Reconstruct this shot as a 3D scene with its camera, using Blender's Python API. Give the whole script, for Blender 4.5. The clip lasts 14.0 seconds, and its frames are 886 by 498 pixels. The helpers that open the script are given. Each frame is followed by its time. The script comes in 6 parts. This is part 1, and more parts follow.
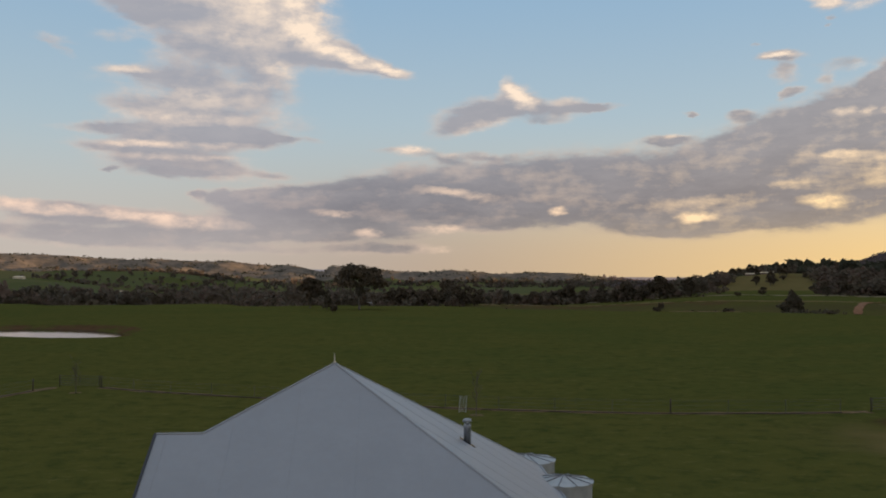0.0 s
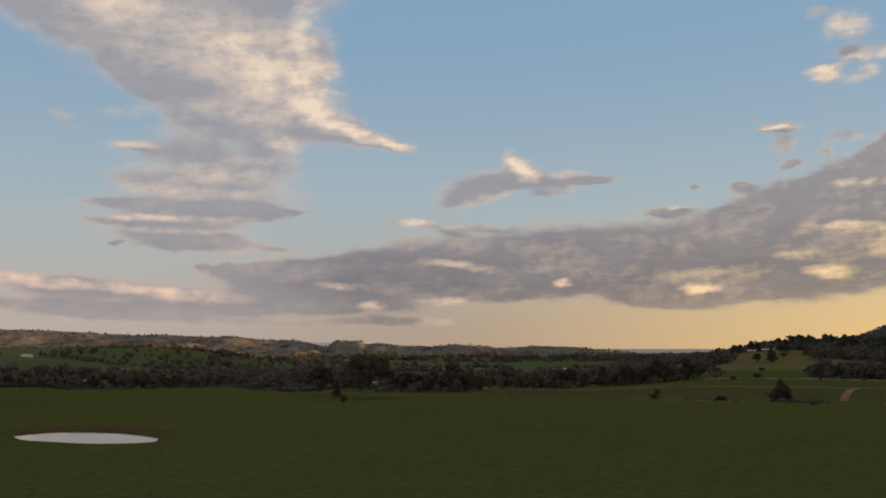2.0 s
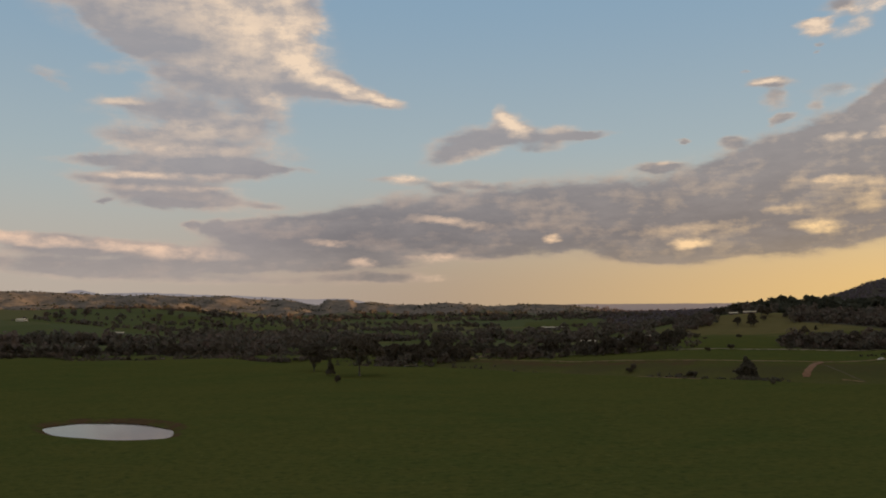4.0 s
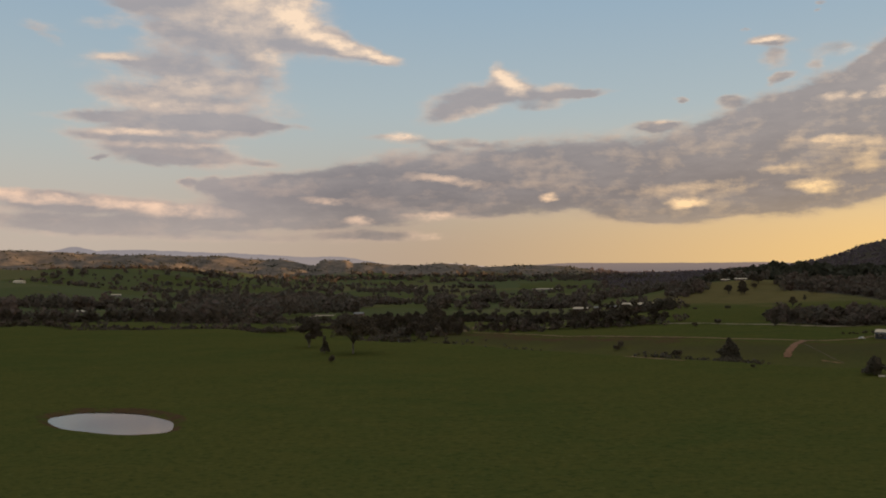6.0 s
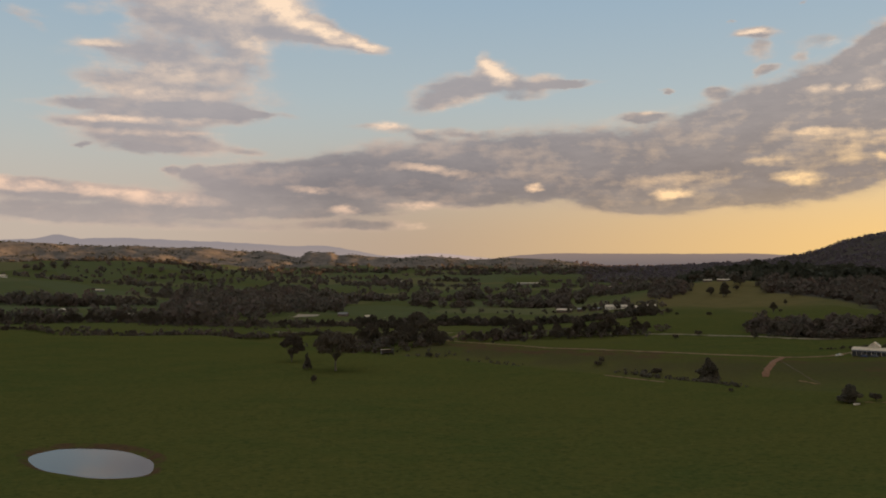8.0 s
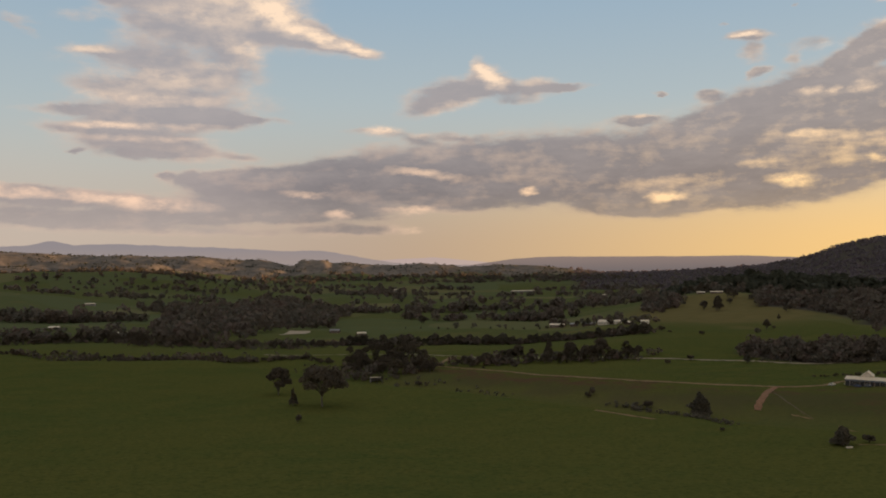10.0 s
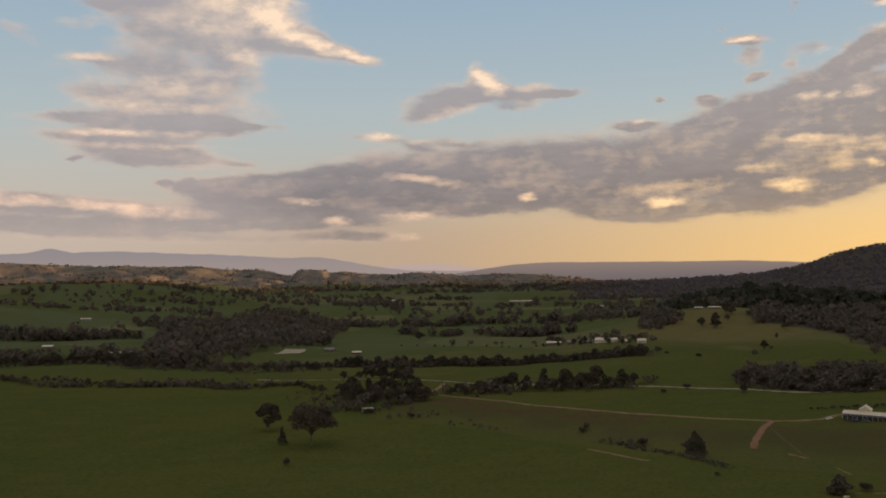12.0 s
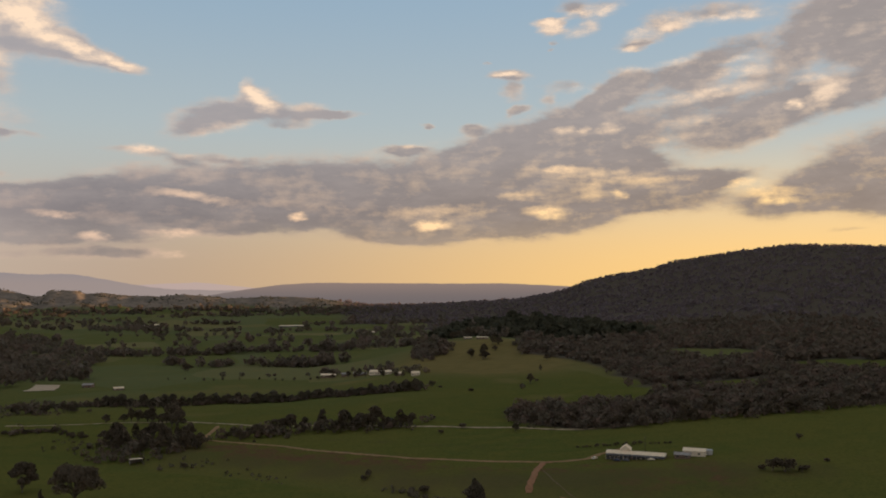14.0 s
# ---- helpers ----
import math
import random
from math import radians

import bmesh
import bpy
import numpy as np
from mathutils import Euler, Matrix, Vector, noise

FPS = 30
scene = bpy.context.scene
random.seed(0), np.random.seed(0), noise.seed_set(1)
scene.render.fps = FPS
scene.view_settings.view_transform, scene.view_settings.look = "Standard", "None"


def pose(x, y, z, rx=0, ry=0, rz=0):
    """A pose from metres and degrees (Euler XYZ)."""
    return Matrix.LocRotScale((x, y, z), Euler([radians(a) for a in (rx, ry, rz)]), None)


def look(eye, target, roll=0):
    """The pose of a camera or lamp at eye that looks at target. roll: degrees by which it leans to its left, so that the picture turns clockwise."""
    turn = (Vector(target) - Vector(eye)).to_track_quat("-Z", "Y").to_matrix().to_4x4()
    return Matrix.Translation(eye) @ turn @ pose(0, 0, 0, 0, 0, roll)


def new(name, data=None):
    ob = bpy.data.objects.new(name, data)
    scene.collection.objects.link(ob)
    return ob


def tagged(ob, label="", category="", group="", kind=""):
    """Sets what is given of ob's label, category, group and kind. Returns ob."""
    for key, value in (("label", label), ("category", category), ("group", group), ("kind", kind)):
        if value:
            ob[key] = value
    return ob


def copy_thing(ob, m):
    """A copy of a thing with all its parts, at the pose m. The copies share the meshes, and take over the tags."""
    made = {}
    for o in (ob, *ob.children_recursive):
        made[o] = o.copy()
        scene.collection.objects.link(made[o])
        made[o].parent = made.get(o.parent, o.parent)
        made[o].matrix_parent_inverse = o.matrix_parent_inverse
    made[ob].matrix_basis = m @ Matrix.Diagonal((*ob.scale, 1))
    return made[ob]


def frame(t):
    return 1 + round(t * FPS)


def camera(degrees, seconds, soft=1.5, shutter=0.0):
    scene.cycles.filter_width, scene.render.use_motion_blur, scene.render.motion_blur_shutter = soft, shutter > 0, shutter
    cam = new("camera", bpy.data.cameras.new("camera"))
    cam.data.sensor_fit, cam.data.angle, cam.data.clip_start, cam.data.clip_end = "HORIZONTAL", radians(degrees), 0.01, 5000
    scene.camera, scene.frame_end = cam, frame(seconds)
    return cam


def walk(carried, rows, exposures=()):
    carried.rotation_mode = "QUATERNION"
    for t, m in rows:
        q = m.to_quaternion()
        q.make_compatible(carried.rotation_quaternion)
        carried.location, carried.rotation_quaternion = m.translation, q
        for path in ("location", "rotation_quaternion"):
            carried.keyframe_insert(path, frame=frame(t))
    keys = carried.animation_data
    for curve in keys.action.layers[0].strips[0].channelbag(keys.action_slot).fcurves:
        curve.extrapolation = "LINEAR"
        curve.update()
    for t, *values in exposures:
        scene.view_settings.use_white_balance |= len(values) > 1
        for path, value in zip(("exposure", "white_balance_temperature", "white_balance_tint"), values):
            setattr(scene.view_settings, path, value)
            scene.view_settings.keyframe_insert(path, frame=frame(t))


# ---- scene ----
cam = camera(52.0, 14.0, soft=1.9)
PATH = [
    (0, pose(0.00, -0.00, 11.49, 91.99, 0.02, -0.04)),
    (0.5, pose(0.21, -2.59, 13.83, 93.08, 0.17, 0.33)),
    (1, pose(0.37, -8.60, 16.67, 94.39, 0.00, 0.78)),
    (1.5, pose(0.39, -15.67, 18.15, 95.32, 0.29, 0.21)),
    (2, pose(0.13, -24.27, 19.93, 96.55, 0.27, 0.24)),
    (2.5, pose(0.09, -32.17, 22.93, 96.26, 0.33, 0.20)),
    (3, pose(0.22, -39.14, 26.18, 95.53, 0.44, -0.09)),
    (3.5, pose(0.91, -45.23, 29.32, 94.71, 0.66, -0.14)),
    (4, pose(1.92, -50.45, 32.59, 93.79, 0.61, -0.35)),
    (6.5, pose(4.78, -62.31, 48.09, 90.83, 0.23, -0.75)),
    (7, pose(5.25, -63.03, 52.03, 90.64, 0.18, -1.21)),
    (7.5, pose(5.67, -63.23, 55.83, 90.58, 0.15, -1.36)),
    (8, pose(5.95, -63.42, 60.00, 90.51, 0.08, -1.51)),
    (10.5, pose(11.68, -54.61, 79.83, 90.85, 0.56, -1.89)),
    (11, pose(12.73, -53.07, 83.96, 90.94, 0.63, -1.99)),
    (11.5, pose(13.85, -51.57, 87.69, 91.09, 0.70, -2.24)),
    (12, pose(15.30, -49.94, 91.82, 91.15, 0.71, -1.89)),
    (12.5, pose(16.49, -47.99, 95.72, 91.21, 0.76, -2.20)),
    (13, pose(17.47, -46.00, 99.55, 91.32, 0.70, -2.34)),
    (13.5, pose(14.28, -44.69, 103.43, 91.85, 0.48, -9.09)),
    (14, pose(6.58, -45.19, 107.14, 92.36, 0.01, -16.37)),
]
walk(cam, PATH, exposures=[(0, 0.38, 6500, 11), (1, 0.32, 6520, 11), (2, 0.15, 6620, 11.5), (3, 0.1, 6800, 12), (4, 0.12, 6950, 12), (6.5, 0.28, 7080, 13.5), (14, 0.32, 7180, 14.5)])



# ---- world: evening sky with clouds and far ranges ----
SUN_AZ, SUN_EL = 76.0, 2.2   # clockwise from +y; above the horizon

world = bpy.data.worlds.new("evening_sky")
scene.world = world
world.use_nodes = True
WN, WL = world.node_tree.nodes, world.node_tree.links
WN.clear()


def wnode(kind, **values):
    n = WN.new(kind)
    for k, v in values.items():
        if k == "operation":
            n.operation = v
        elif k == "vector_type":
            n.vector_type = v
        elif k == "interpolation_type":
            n.interpolation_type = v
        elif k == "data_type":
            n.data_type = v
        elif k == "noise_dimensions":
            n.noise_dimensions = v
    return n


def wmath(op, a, b=None, c=None, clamp=False):
    n = WN.new("ShaderNodeMath")
    n.operation, n.use_clamp = op, clamp
    for i, v in enumerate((a, b, c)):
        if v is None:
            continue
        if isinstance(v, (int, float)):
            n.inputs[i].default_value = v
        else:
            WL.new(v, n.inputs[i])
    return n.outputs[0]


def wvec(op, a, b=None, s=None):
    n = WN.new("ShaderNodeVectorMath")
    n.operation = op
    for i, v in enumerate((a, b)):
        if v is None:
            continue
        if isinstance(v, tuple):
            n.inputs[i].default_value = v
        else:
            WL.new(v, n.inputs[i])
    if s is not None:
        n.inputs[3].default_value = s
    return n.outputs["Value"] if op == "LENGTH" else n.outputs[0]


def wrange(v, a, b, c, d, smooth=True):
    n = WN.new("ShaderNodeMapRange")
    n.interpolation_type = "SMOOTHSTEP" if smooth else "LINEAR"
    n.clamp = True
    WL.new(v, n.inputs[0])
    for i, q in enumerate((a, b, c, d)):
        n.inputs[1 + i].default_value = q
    return n.outputs[0]


def wmix(f, a, b):
    n = WN.new("ShaderNodeMix")
    n.data_type = "RGBA"
    if isinstance(f, (int, float)):
        n.inputs[0].default_value = f
    else:
        WL.new(f, n.inputs[0])
    for i, v in ((6, a), (7, b)):
        if isinstance(v, tuple):
            n.inputs[i].default_value = (*v, 1)
        else:
            WL.new(v, n.inputs[i])
    return n.outputs[2]


def wnoise(vec, scale, detail, rough, offset=(0, 0, 0), stretch=(1, 1, 1)):
    m = WN.new("ShaderNodeMapping")
    m.inputs[1].default_value, m.inputs[3].default_value = offset, stretch
    WL.new(vec, m.inputs[0])
    n = WN.new("ShaderNodeTexNoise")
    n.inputs["Scale"].default_value, n.inputs["Detail"].default_value, n.inputs["Roughness"].default_value = scale, detail, rough
    WL.new(m.outputs[0], n.inputs["Vector"])
    return n


sky_dir = WN.new("ShaderNodeTexCoord").outputs["Generated"]
sep = WN.new("ShaderNodeSeparateXYZ")
WL.new(sky_dir, sep.inputs[0])
sky_az = wmath("MULTIPLY", wmath("ARCTAN2", sep.outputs[0], sep.outputs[1]), 57.2958)
sky_el = wmath("MULTIPLY", wmath("ARCSINE", sep.outputs[2]), 57.2958)
comb = WN.new("ShaderNodeCombineXYZ")
WL.new(sky_az, comb.inputs[0])
WL.new(sky_el, comb.inputs[1])
sky_place = comb.outputs[0]
# ragged edges: the place is shifted by two sizes of noise
coarse = wnoise(sky_place, 0.22, 4, 0.55, stretch=(0.6, 1.5, 1))
fine = wnoise(sky_place, 0.9, 6, 0.62, offset=(31, 7, 0), stretch=(0.6, 1.6, 1))
shift = wvec("ADD", wvec("MULTIPLY", wvec("SUBTRACT", coarse.outputs["Color"], (0.5, 0.5, 0.5)), (1.7, 0.75, 0)),
             wvec("MULTIPLY", wvec("SUBTRACT", fine.outputs["Color"], (0.5, 0.5, 0.5)), (1.5, 0.7, 0)))
cloud_place = wvec("ADD", sky_place, shift)
sums = {"body": None, "glow": None}


def spot(place, az, el, half_w, half_h, tilt, weight):
    m = WN.new("ShaderNodeMapping")
    m.vector_type = "TEXTURE"
    m.inputs[1].default_value, m.inputs[2].default_value, m.inputs[3].default_value = (az, el, 0), (0, 0, radians(tilt)), (half_w, half_h, 1)
    WL.new(place, m.inputs[0])
    return wrange(wvec("LENGTH", m.outputs[0]), 1.35, 0.15, 0, weight)


chain = {"last": cloud_place}


def gather(which, value):
    sums[which] = value if sums[which] is None else wmath("ADD", sums[which], value)
    # each puff waits for the one before, which keeps the shader's working store small
    n = WN.new("ShaderNodeVectorMath")
    n.operation = "MULTIPLY_ADD"
    WL.new(sums[which], n.inputs[0])
    n.inputs[1].default_value = (0, 0, 1e-7)
    WL.new(cloud_place, n.inputs[2])
    chain["last"] = n.outputs[0]


def puff(*a):
    gather("body", spot(chain["last"], *a))


def glow(*a):
    gather("glow", spot(chain["last"], *a))


# the tall cloud
puff(-17.6, 19.03, 9.94, 3.79, -15, 1.10)
puff(-13.4, 16.86, 7.28, 3.31, -20, 1.10)
puff(-10.6, 14.96, 4.79, 1.52, -15, 1.10)
puff(-6.3, 13.84, 3.11, 0.82, -17, 1.08)
puff(-3.7, 13.10, 2.05, 0.43, -15, 1.08)
puff(-9.0, 17.92, 1.99, 2.50, -35, 0.96)
puff(-23.8, 19.65, 4.98, 1.68, -14, 0.69)
puff(-12.5, 22.84, 6.56, 3.35, 0, 1.10)
puff(-22.6, 22.41, 10.20, 3.19, 0, 1.10)
puff(-19.0, 16.13, 3.85, 1.13, -33, 0.62)
puff(-23.5, 13.93, 1.52, 0.24, -5, 0.38)
puff(-23.0, 13.39, 0.92, 0.28, -25, 0.44)
puff(-19.9, 14.41, 1.80, 0.41, 5, 0.38)
puff(-19.4, 12.45, 1.92, 0.41, -5, 0.69)
puff(-15.7, 13.18, 3.13, 1.34, 0, 0.69)
puff(-11.2, 12.70, 2.37, 1.28, -20, 0.69)
puff(-16.4, 11.96, 5.37, 0.92, 0, 0.50)
puff(-17.5, 10.47, 3.87, 0.75, -3, 0.62)
puff(-14.6, 10.33, 6.28, 1.52, 0, 0.44)
puff(-12.9, 11.08, 4.04, 1.28, 0, 0.38)
puff(-20.5, 9.01, 3.33, 0.29, 3, 0.62)
puff(-16.3, 9.03, 5.14, 0.63, 0, 0.75)
puff(-12.2, 8.64, 3.19, 0.73, 0, 0.96)
puff(-19.9, 8.03, 3.15, 0.37, -2, 0.62)
puff(-17.3, 7.93, 4.87, 0.92, 0, 0.62)
puff(-9.6, 8.73, 2.38, 0.30, -3, 0.56)
puff(-16.4, 6.97, 4.70, 0.72, 0, 0.84)
puff(-20.1, 6.68, 0.63, 0.21, 0, 0.75)
puff(-13.9, 6.55, 3.97, 0.64, 0, 0.62)
puff(-10.6, 6.57, 1.50, 0.26, 0, 0.50)
puff(-12.2, 9.54, 5.54, 0.86, 0, 0.38)
puff(-16.3, 9.74, 4.94, 0.59, 0, 0.50)
puff(-16.6, 8.47, 5.32, 0.51, 0, 0.50)
puff(-15.9, 7.53, 4.52, 0.51, 0, 0.50)
puff(-14.0, 11.56, 4.64, 0.76, -6, 0.50)
puff(-14.4, 14.03, 3.38, 0.67, -5, 0.50)
# the low band
puff(-24.7, 4.58, 4.66, 0.33, -4, 0.55)
puff(-21.9, 3.96, 6.92, 0.56, -4, 0.96)
puff(-15.5, 3.41, 4.65, 0.85, -4, 0.84)
puff(-23.4, 2.97, 6.76, 0.81, -3, 0.84)
puff(-17.1, 2.51, 7.31, 0.65, 0, 0.90)
puff(-8.7, 1.88, 11.70, 0.39, 0, 0.55)
puff(-3.4, 2.04, 4.37, 0.36, 0, 0.45)
# the long bank
puff(-12.8, 5.17, 2.37, 0.51, 5, 1.08)
puff(-15.0, 5.28, 0.60, 0.27, 10, 0.84)
puff(-8.3, 5.22, 6.29, 1.07, 3, 1.08)
puff(-8.3, 4.09, 5.49, 0.79, 0, 0.96)
puff(-5.2, 4.17, 7.94, 1.35, 0, 1.08)
puff(-11.4, 3.38, 2.77, 0.51, 0, 0.96)
puff(-6.9, 2.90, 7.09, 0.71, 0, 0.96)
puff(0.2, 6.11, 7.23, 1.52, 3, 1.08)
puff(2.0, 4.67, 6.00, 1.12, 0, 1.08)
puff(3.7, 3.41, 4.37, 0.52, 2, 0.84)
puff(7.3, 6.20, 5.92, 2.18, 4, 1.10)
puff(9.4, 4.81, 4.67, 1.42, 0, 0.96)
puff(12.5, 5.72, 5.72, 2.65, 8, 1.08)
puff(13.5, 3.34, 4.14, 0.93, 0, 0.84)
puff(17.6, 6.40, 4.91, 2.85, 12, 1.08)
puff(16.8, 3.88, 5.48, 1.37, 3, 0.84)
puff(20.5, 8.60, 4.41, 1.86, 20, 1.08)
puff(22.3, 5.69, 5.13, 2.43, 5, 0.96)
puff(24.0, 9.35, 3.36, 1.99, 22, 1.08)
puff(25.6, 6.81, 3.90, 3.05, 10, 0.96)
puff(23.1, 3.75, 5.05, 1.02, 5, 0.60)
puff(2.4, 7.84, 2.21, 0.32, -3, 0.50)
puff(-1.9, 8.15, 1.69, 0.44, 0, 0.60)
puff(-0.1, 7.68, 1.69, 0.44, -8, 0.60)
puff(-3.7, 8.22, 1.04, 0.20, 0, 0.40)
# small clouds
puff(1.9, 10.37, 2.91, 0.95, 12, 0.90)
puff(4.9, 11.13, 1.69, 0.99, -35, 0.96)
puff(4.1, 12.20, 0.61, 0.71, 0, 0.55)
puff(3.5, 10.59, 1.81, 0.63, 4, 0.84)
puff(3.1, 9.82, 1.61, 0.40, 8, 0.35)
puff(7.6, 10.74, 2.46, 0.67, 0, 0.90)
puff(9.6, 10.74, 1.89, 0.31, 2, 0.84)
puff(1.1, 9.59, 2.50, 0.60, 12, 0.45)
puff(6.9, 9.98, 1.79, 0.28, 0, 0.45)
puff(13.8, 8.58, 1.59, 0.39, 2, 1.02)
puff(15.2, 10.03, 0.41, 0.19, 0, 0.96)
puff(18.0, 9.83, 0.98, 0.42, 0, 0.84)
puff(20.6, 13.18, 1.64, 0.37, -4, 1.10)
puff(20.7, 12.24, 0.96, 0.74, 0, 0.60)
puff(21.0, 11.13, 0.99, 0.33, 15, 1.02)
puff(19.3, 13.98, 0.25, 0.11, 0, 0.60)
puff(24.1, 12.41, 1.55, 0.43, 0, 0.60)
puff(22.9, 11.69, 0.62, 0.51, 0, 0.65)
puff(24.6, 18.44, 1.63, 1.24, 0, 0.60)
puff(23.2, 15.85, 1.07, 0.53, 0, 0.90)
puff(25.2, 15.79, 1.40, 0.56, 20, 0.55)
puff(23.5, 14.57, 0.27, 0.14, 0, 0.60)
puff(22.9, 19.50, 0.77, 0.45, 0, 0.50)
puff(24.5, 16.83, 1.08, 0.45, 0, 0.55)
# clouds towards the sun
puff(27.9, 9.30, 4.44, 2.01, 5, 0.96)
puff(29.4, 5.98, 4.95, 1.78, 0, 0.65)
puff(34.1, 9.22, 3.21, 1.35, 8, 1.08)
puff(37.6, 10.49, 3.22, 1.46, 15, 0.96)
puff(30.5, 12.53, 3.49, 1.20, 10, 0.84)
puff(32.8, 13.45, 2.30, 0.89, 0, 0.50)
puff(35.1, 11.98, 4.41, 1.25, 5, 0.65)
puff(34.2, 14.27, 1.90, 0.73, 5, 0.60)
puff(29.5, 15.31, 1.99, 0.67, 10, 0.60)
puff(28.4, 14.64, 1.08, 0.34, 5, 0.65)
puff(31.2, 16.18, 2.72, 0.80, 5, 0.60)
puff(34.5, 16.25, 2.63, 0.79, 0, 0.60)
puff(39.2, 14.53, 4.12, 2.04, 15, 1.08)
puff(42.1, 14.22, 2.63, 3.10, 0, 1.08)
puff(41.4, 11.16, 3.04, 1.20, 5, 0.96)
puff(42.6, 16.60, 4.24, 2.86, 0, 1.08)
puff(27.6, 12.39, 1.75, 0.99, 15, 0.96)
puff(26.7, 11.40, 1.95, 0.77, 10, 0.96)
puff(32.1, 10.83, 2.98, 0.98, 8, 0.60)
puff(35.7, 10.13, 2.87, 1.04, 8, 0.60)
puff(23.0, 16.27, 1.28, 0.34, 5, 0.90)
puff(24.3, 17.22, 1.27, 0.33, 5, 0.55)
puff(23.4, 15.02, 0.32, 0.15, 0, 0.60)
puff(26.4, 16.96, 2.04, 0.55, 8, 0.60)
puff(41.7, 7.00, 4.27, 2.37, 12, 1.10)
puff(38.6, 5.58, 4.13, 1.40, 5, 1.08)
puff(42.7, 5.03, 4.20, 1.36, 0, 0.96)
puff(32.8, 6.67, 3.40, 0.72, 5, 0.84)
puff(31.1, 5.42, 4.50, 1.08, 0, 0.55)
puff(27.0, 6.83, 4.65, 1.17, 0, 0.84)
puff(24.9, 4.84, 5.88, 1.02, 3, 0.60)
puff(19.2, 3.82, 7.18, 0.88, 0, 0.45)
puff(40.3, 3.23, 1.41, 0.18, 3, 0.50)
puff(36.0, 4.61, 2.92, 0.90, 0, 0.50)
# sunlit faces
glow(-11.3, 17.48, 4.55, 3.02, -25, 0.55)
glow(-9.2, 20.09, 1.05, 2.31, 0, 0.55)
glow(-8.4, 16.75, 1.69, 1.91, -50, 0.50)
glow(-8.1, 14.84, 2.49, 0.85, -20, 0.80)
glow(-5.5, 13.68, 2.51, 0.43, -15, 0.90)
glow(-3.4, 13.04, 1.30, 0.28, -12, 0.90)
glow(-16.6, 18.96, 6.85, 2.63, -15, 0.35)
glow(-20.9, 20.45, 3.99, 1.13, 0, 0.35)
glow(-13.4, 14.84, 3.57, 0.76, -5, 0.35)
glow(-19.4, 12.52, 1.53, 0.30, 0, 0.60)
glow(-10.5, 13.03, 1.42, 0.70, -20, 0.50)
glow(-15.3, 10.98, 4.54, 0.69, 0, 0.40)
glow(-16.0, 9.86, 4.88, 0.42, 0, 0.45)
glow(-18.9, 8.27, 2.25, 0.26, 0, 0.50)
glow(-15.9, 8.28, 4.49, 0.27, 0, 0.35)
glow(-13.2, 7.46, 2.37, 0.31, 0, 0.30)
glow(-16.6, 7.51, 3.42, 0.23, 0, 0.30)
glow(-11.6, 11.99, 2.42, 0.39, 0, 0.30)
glow(-22.6, 4.14, 5.83, 0.33, -4, 0.60)
glow(-16.2, 3.54, 4.14, 0.46, -3, 0.55)
glow(-25.3, 4.65, 2.70, 0.22, -4, 0.40)
glow(-6.9, 4.17, 1.66, 0.28, 0, 0.45)
glow(-4.6, 2.89, 0.91, 0.40, 0, 0.80)
glow(-0.2, 3.16, 1.84, 0.28, 2, 0.70)
glow(-0.5, 1.96, 1.47, 0.32, 0, 0.70)
glow(0.9, 5.47, 2.48, 0.32, -8, 0.55)
glow(-1.8, 8.23, 1.29, 0.40, 0, 0.80)
glow(0.2, 7.90, 1.29, 0.24, 0, 0.40)
glow(7.1, 4.29, 0.59, 0.24, 0, 0.80)
glow(15.6, 3.87, 1.37, 0.31, 0, 1.00)
glow(15.8, 4.72, 4.06, 0.54, 0, 0.30)
glow(22.9, 4.64, 1.59, 0.44, 0, 0.90)
glow(23.5, 7.23, 2.09, 0.26, 0, 0.60)
glow(21.3, 5.70, 1.80, 0.33, 0, 0.40)
glow(24.0, 9.80, 0.87, 0.22, 0, 0.50)
glow(25.3, 9.69, 0.46, 0.32, 0, 0.60)
glow(25.6, 5.84, 1.04, 0.72, 0, 0.35)
glow(4.8, 11.41, 1.37, 0.55, -40, 0.90)
glow(4.1, 12.10, 0.52, 0.59, 0, 0.50)
glow(2.8, 9.65, 2.10, 0.40, 8, 0.35)
glow(7.4, 11.09, 2.07, 0.27, 0, 0.35)
glow(20.6, 13.21, 1.35, 0.22, -4, 1.00)
glow(14.3, 8.84, 0.98, 0.19, 5, 0.50)
glow(24.6, 18.53, 1.26, 0.90, 0, 0.75)
glow(23.2, 15.88, 1.03, 0.39, 0, 0.90)
glow(23.2, 17.64, 0.52, 0.35, 20, 0.80)
glow(24.7, 16.87, 0.88, 0.31, 10, 0.70)
glow(25.2, 15.79, 1.24, 0.46, 20, 0.60)
glow(16.3, 9.18, 0.85, 0.19, 10, 0.40)
glow(27.5, 5.64, 0.50, 0.35, 0, 0.70)
glow(27.0, 9.74, 0.93, 0.35, 0, 0.80)
glow(32.8, 11.59, 3.41, 0.37, 8, 0.60)
glow(35.1, 12.77, 2.24, 0.40, 0, 0.55)
glow(34.5, 13.66, 0.80, 0.22, 0, 0.60)
glow(37.6, 10.63, 0.42, 0.33, 0, 1.00)
glow(39.2, 11.03, 1.58, 0.72, 30, 0.70)
glow(38.6, 12.04, 0.93, 0.47, 0, 0.60)
glow(30.1, 13.58, 2.36, 0.34, 10, 0.55)
glow(29.5, 15.44, 1.61, 0.41, 8, 0.80)
glow(28.1, 14.56, 0.85, 0.22, 5, 0.80)
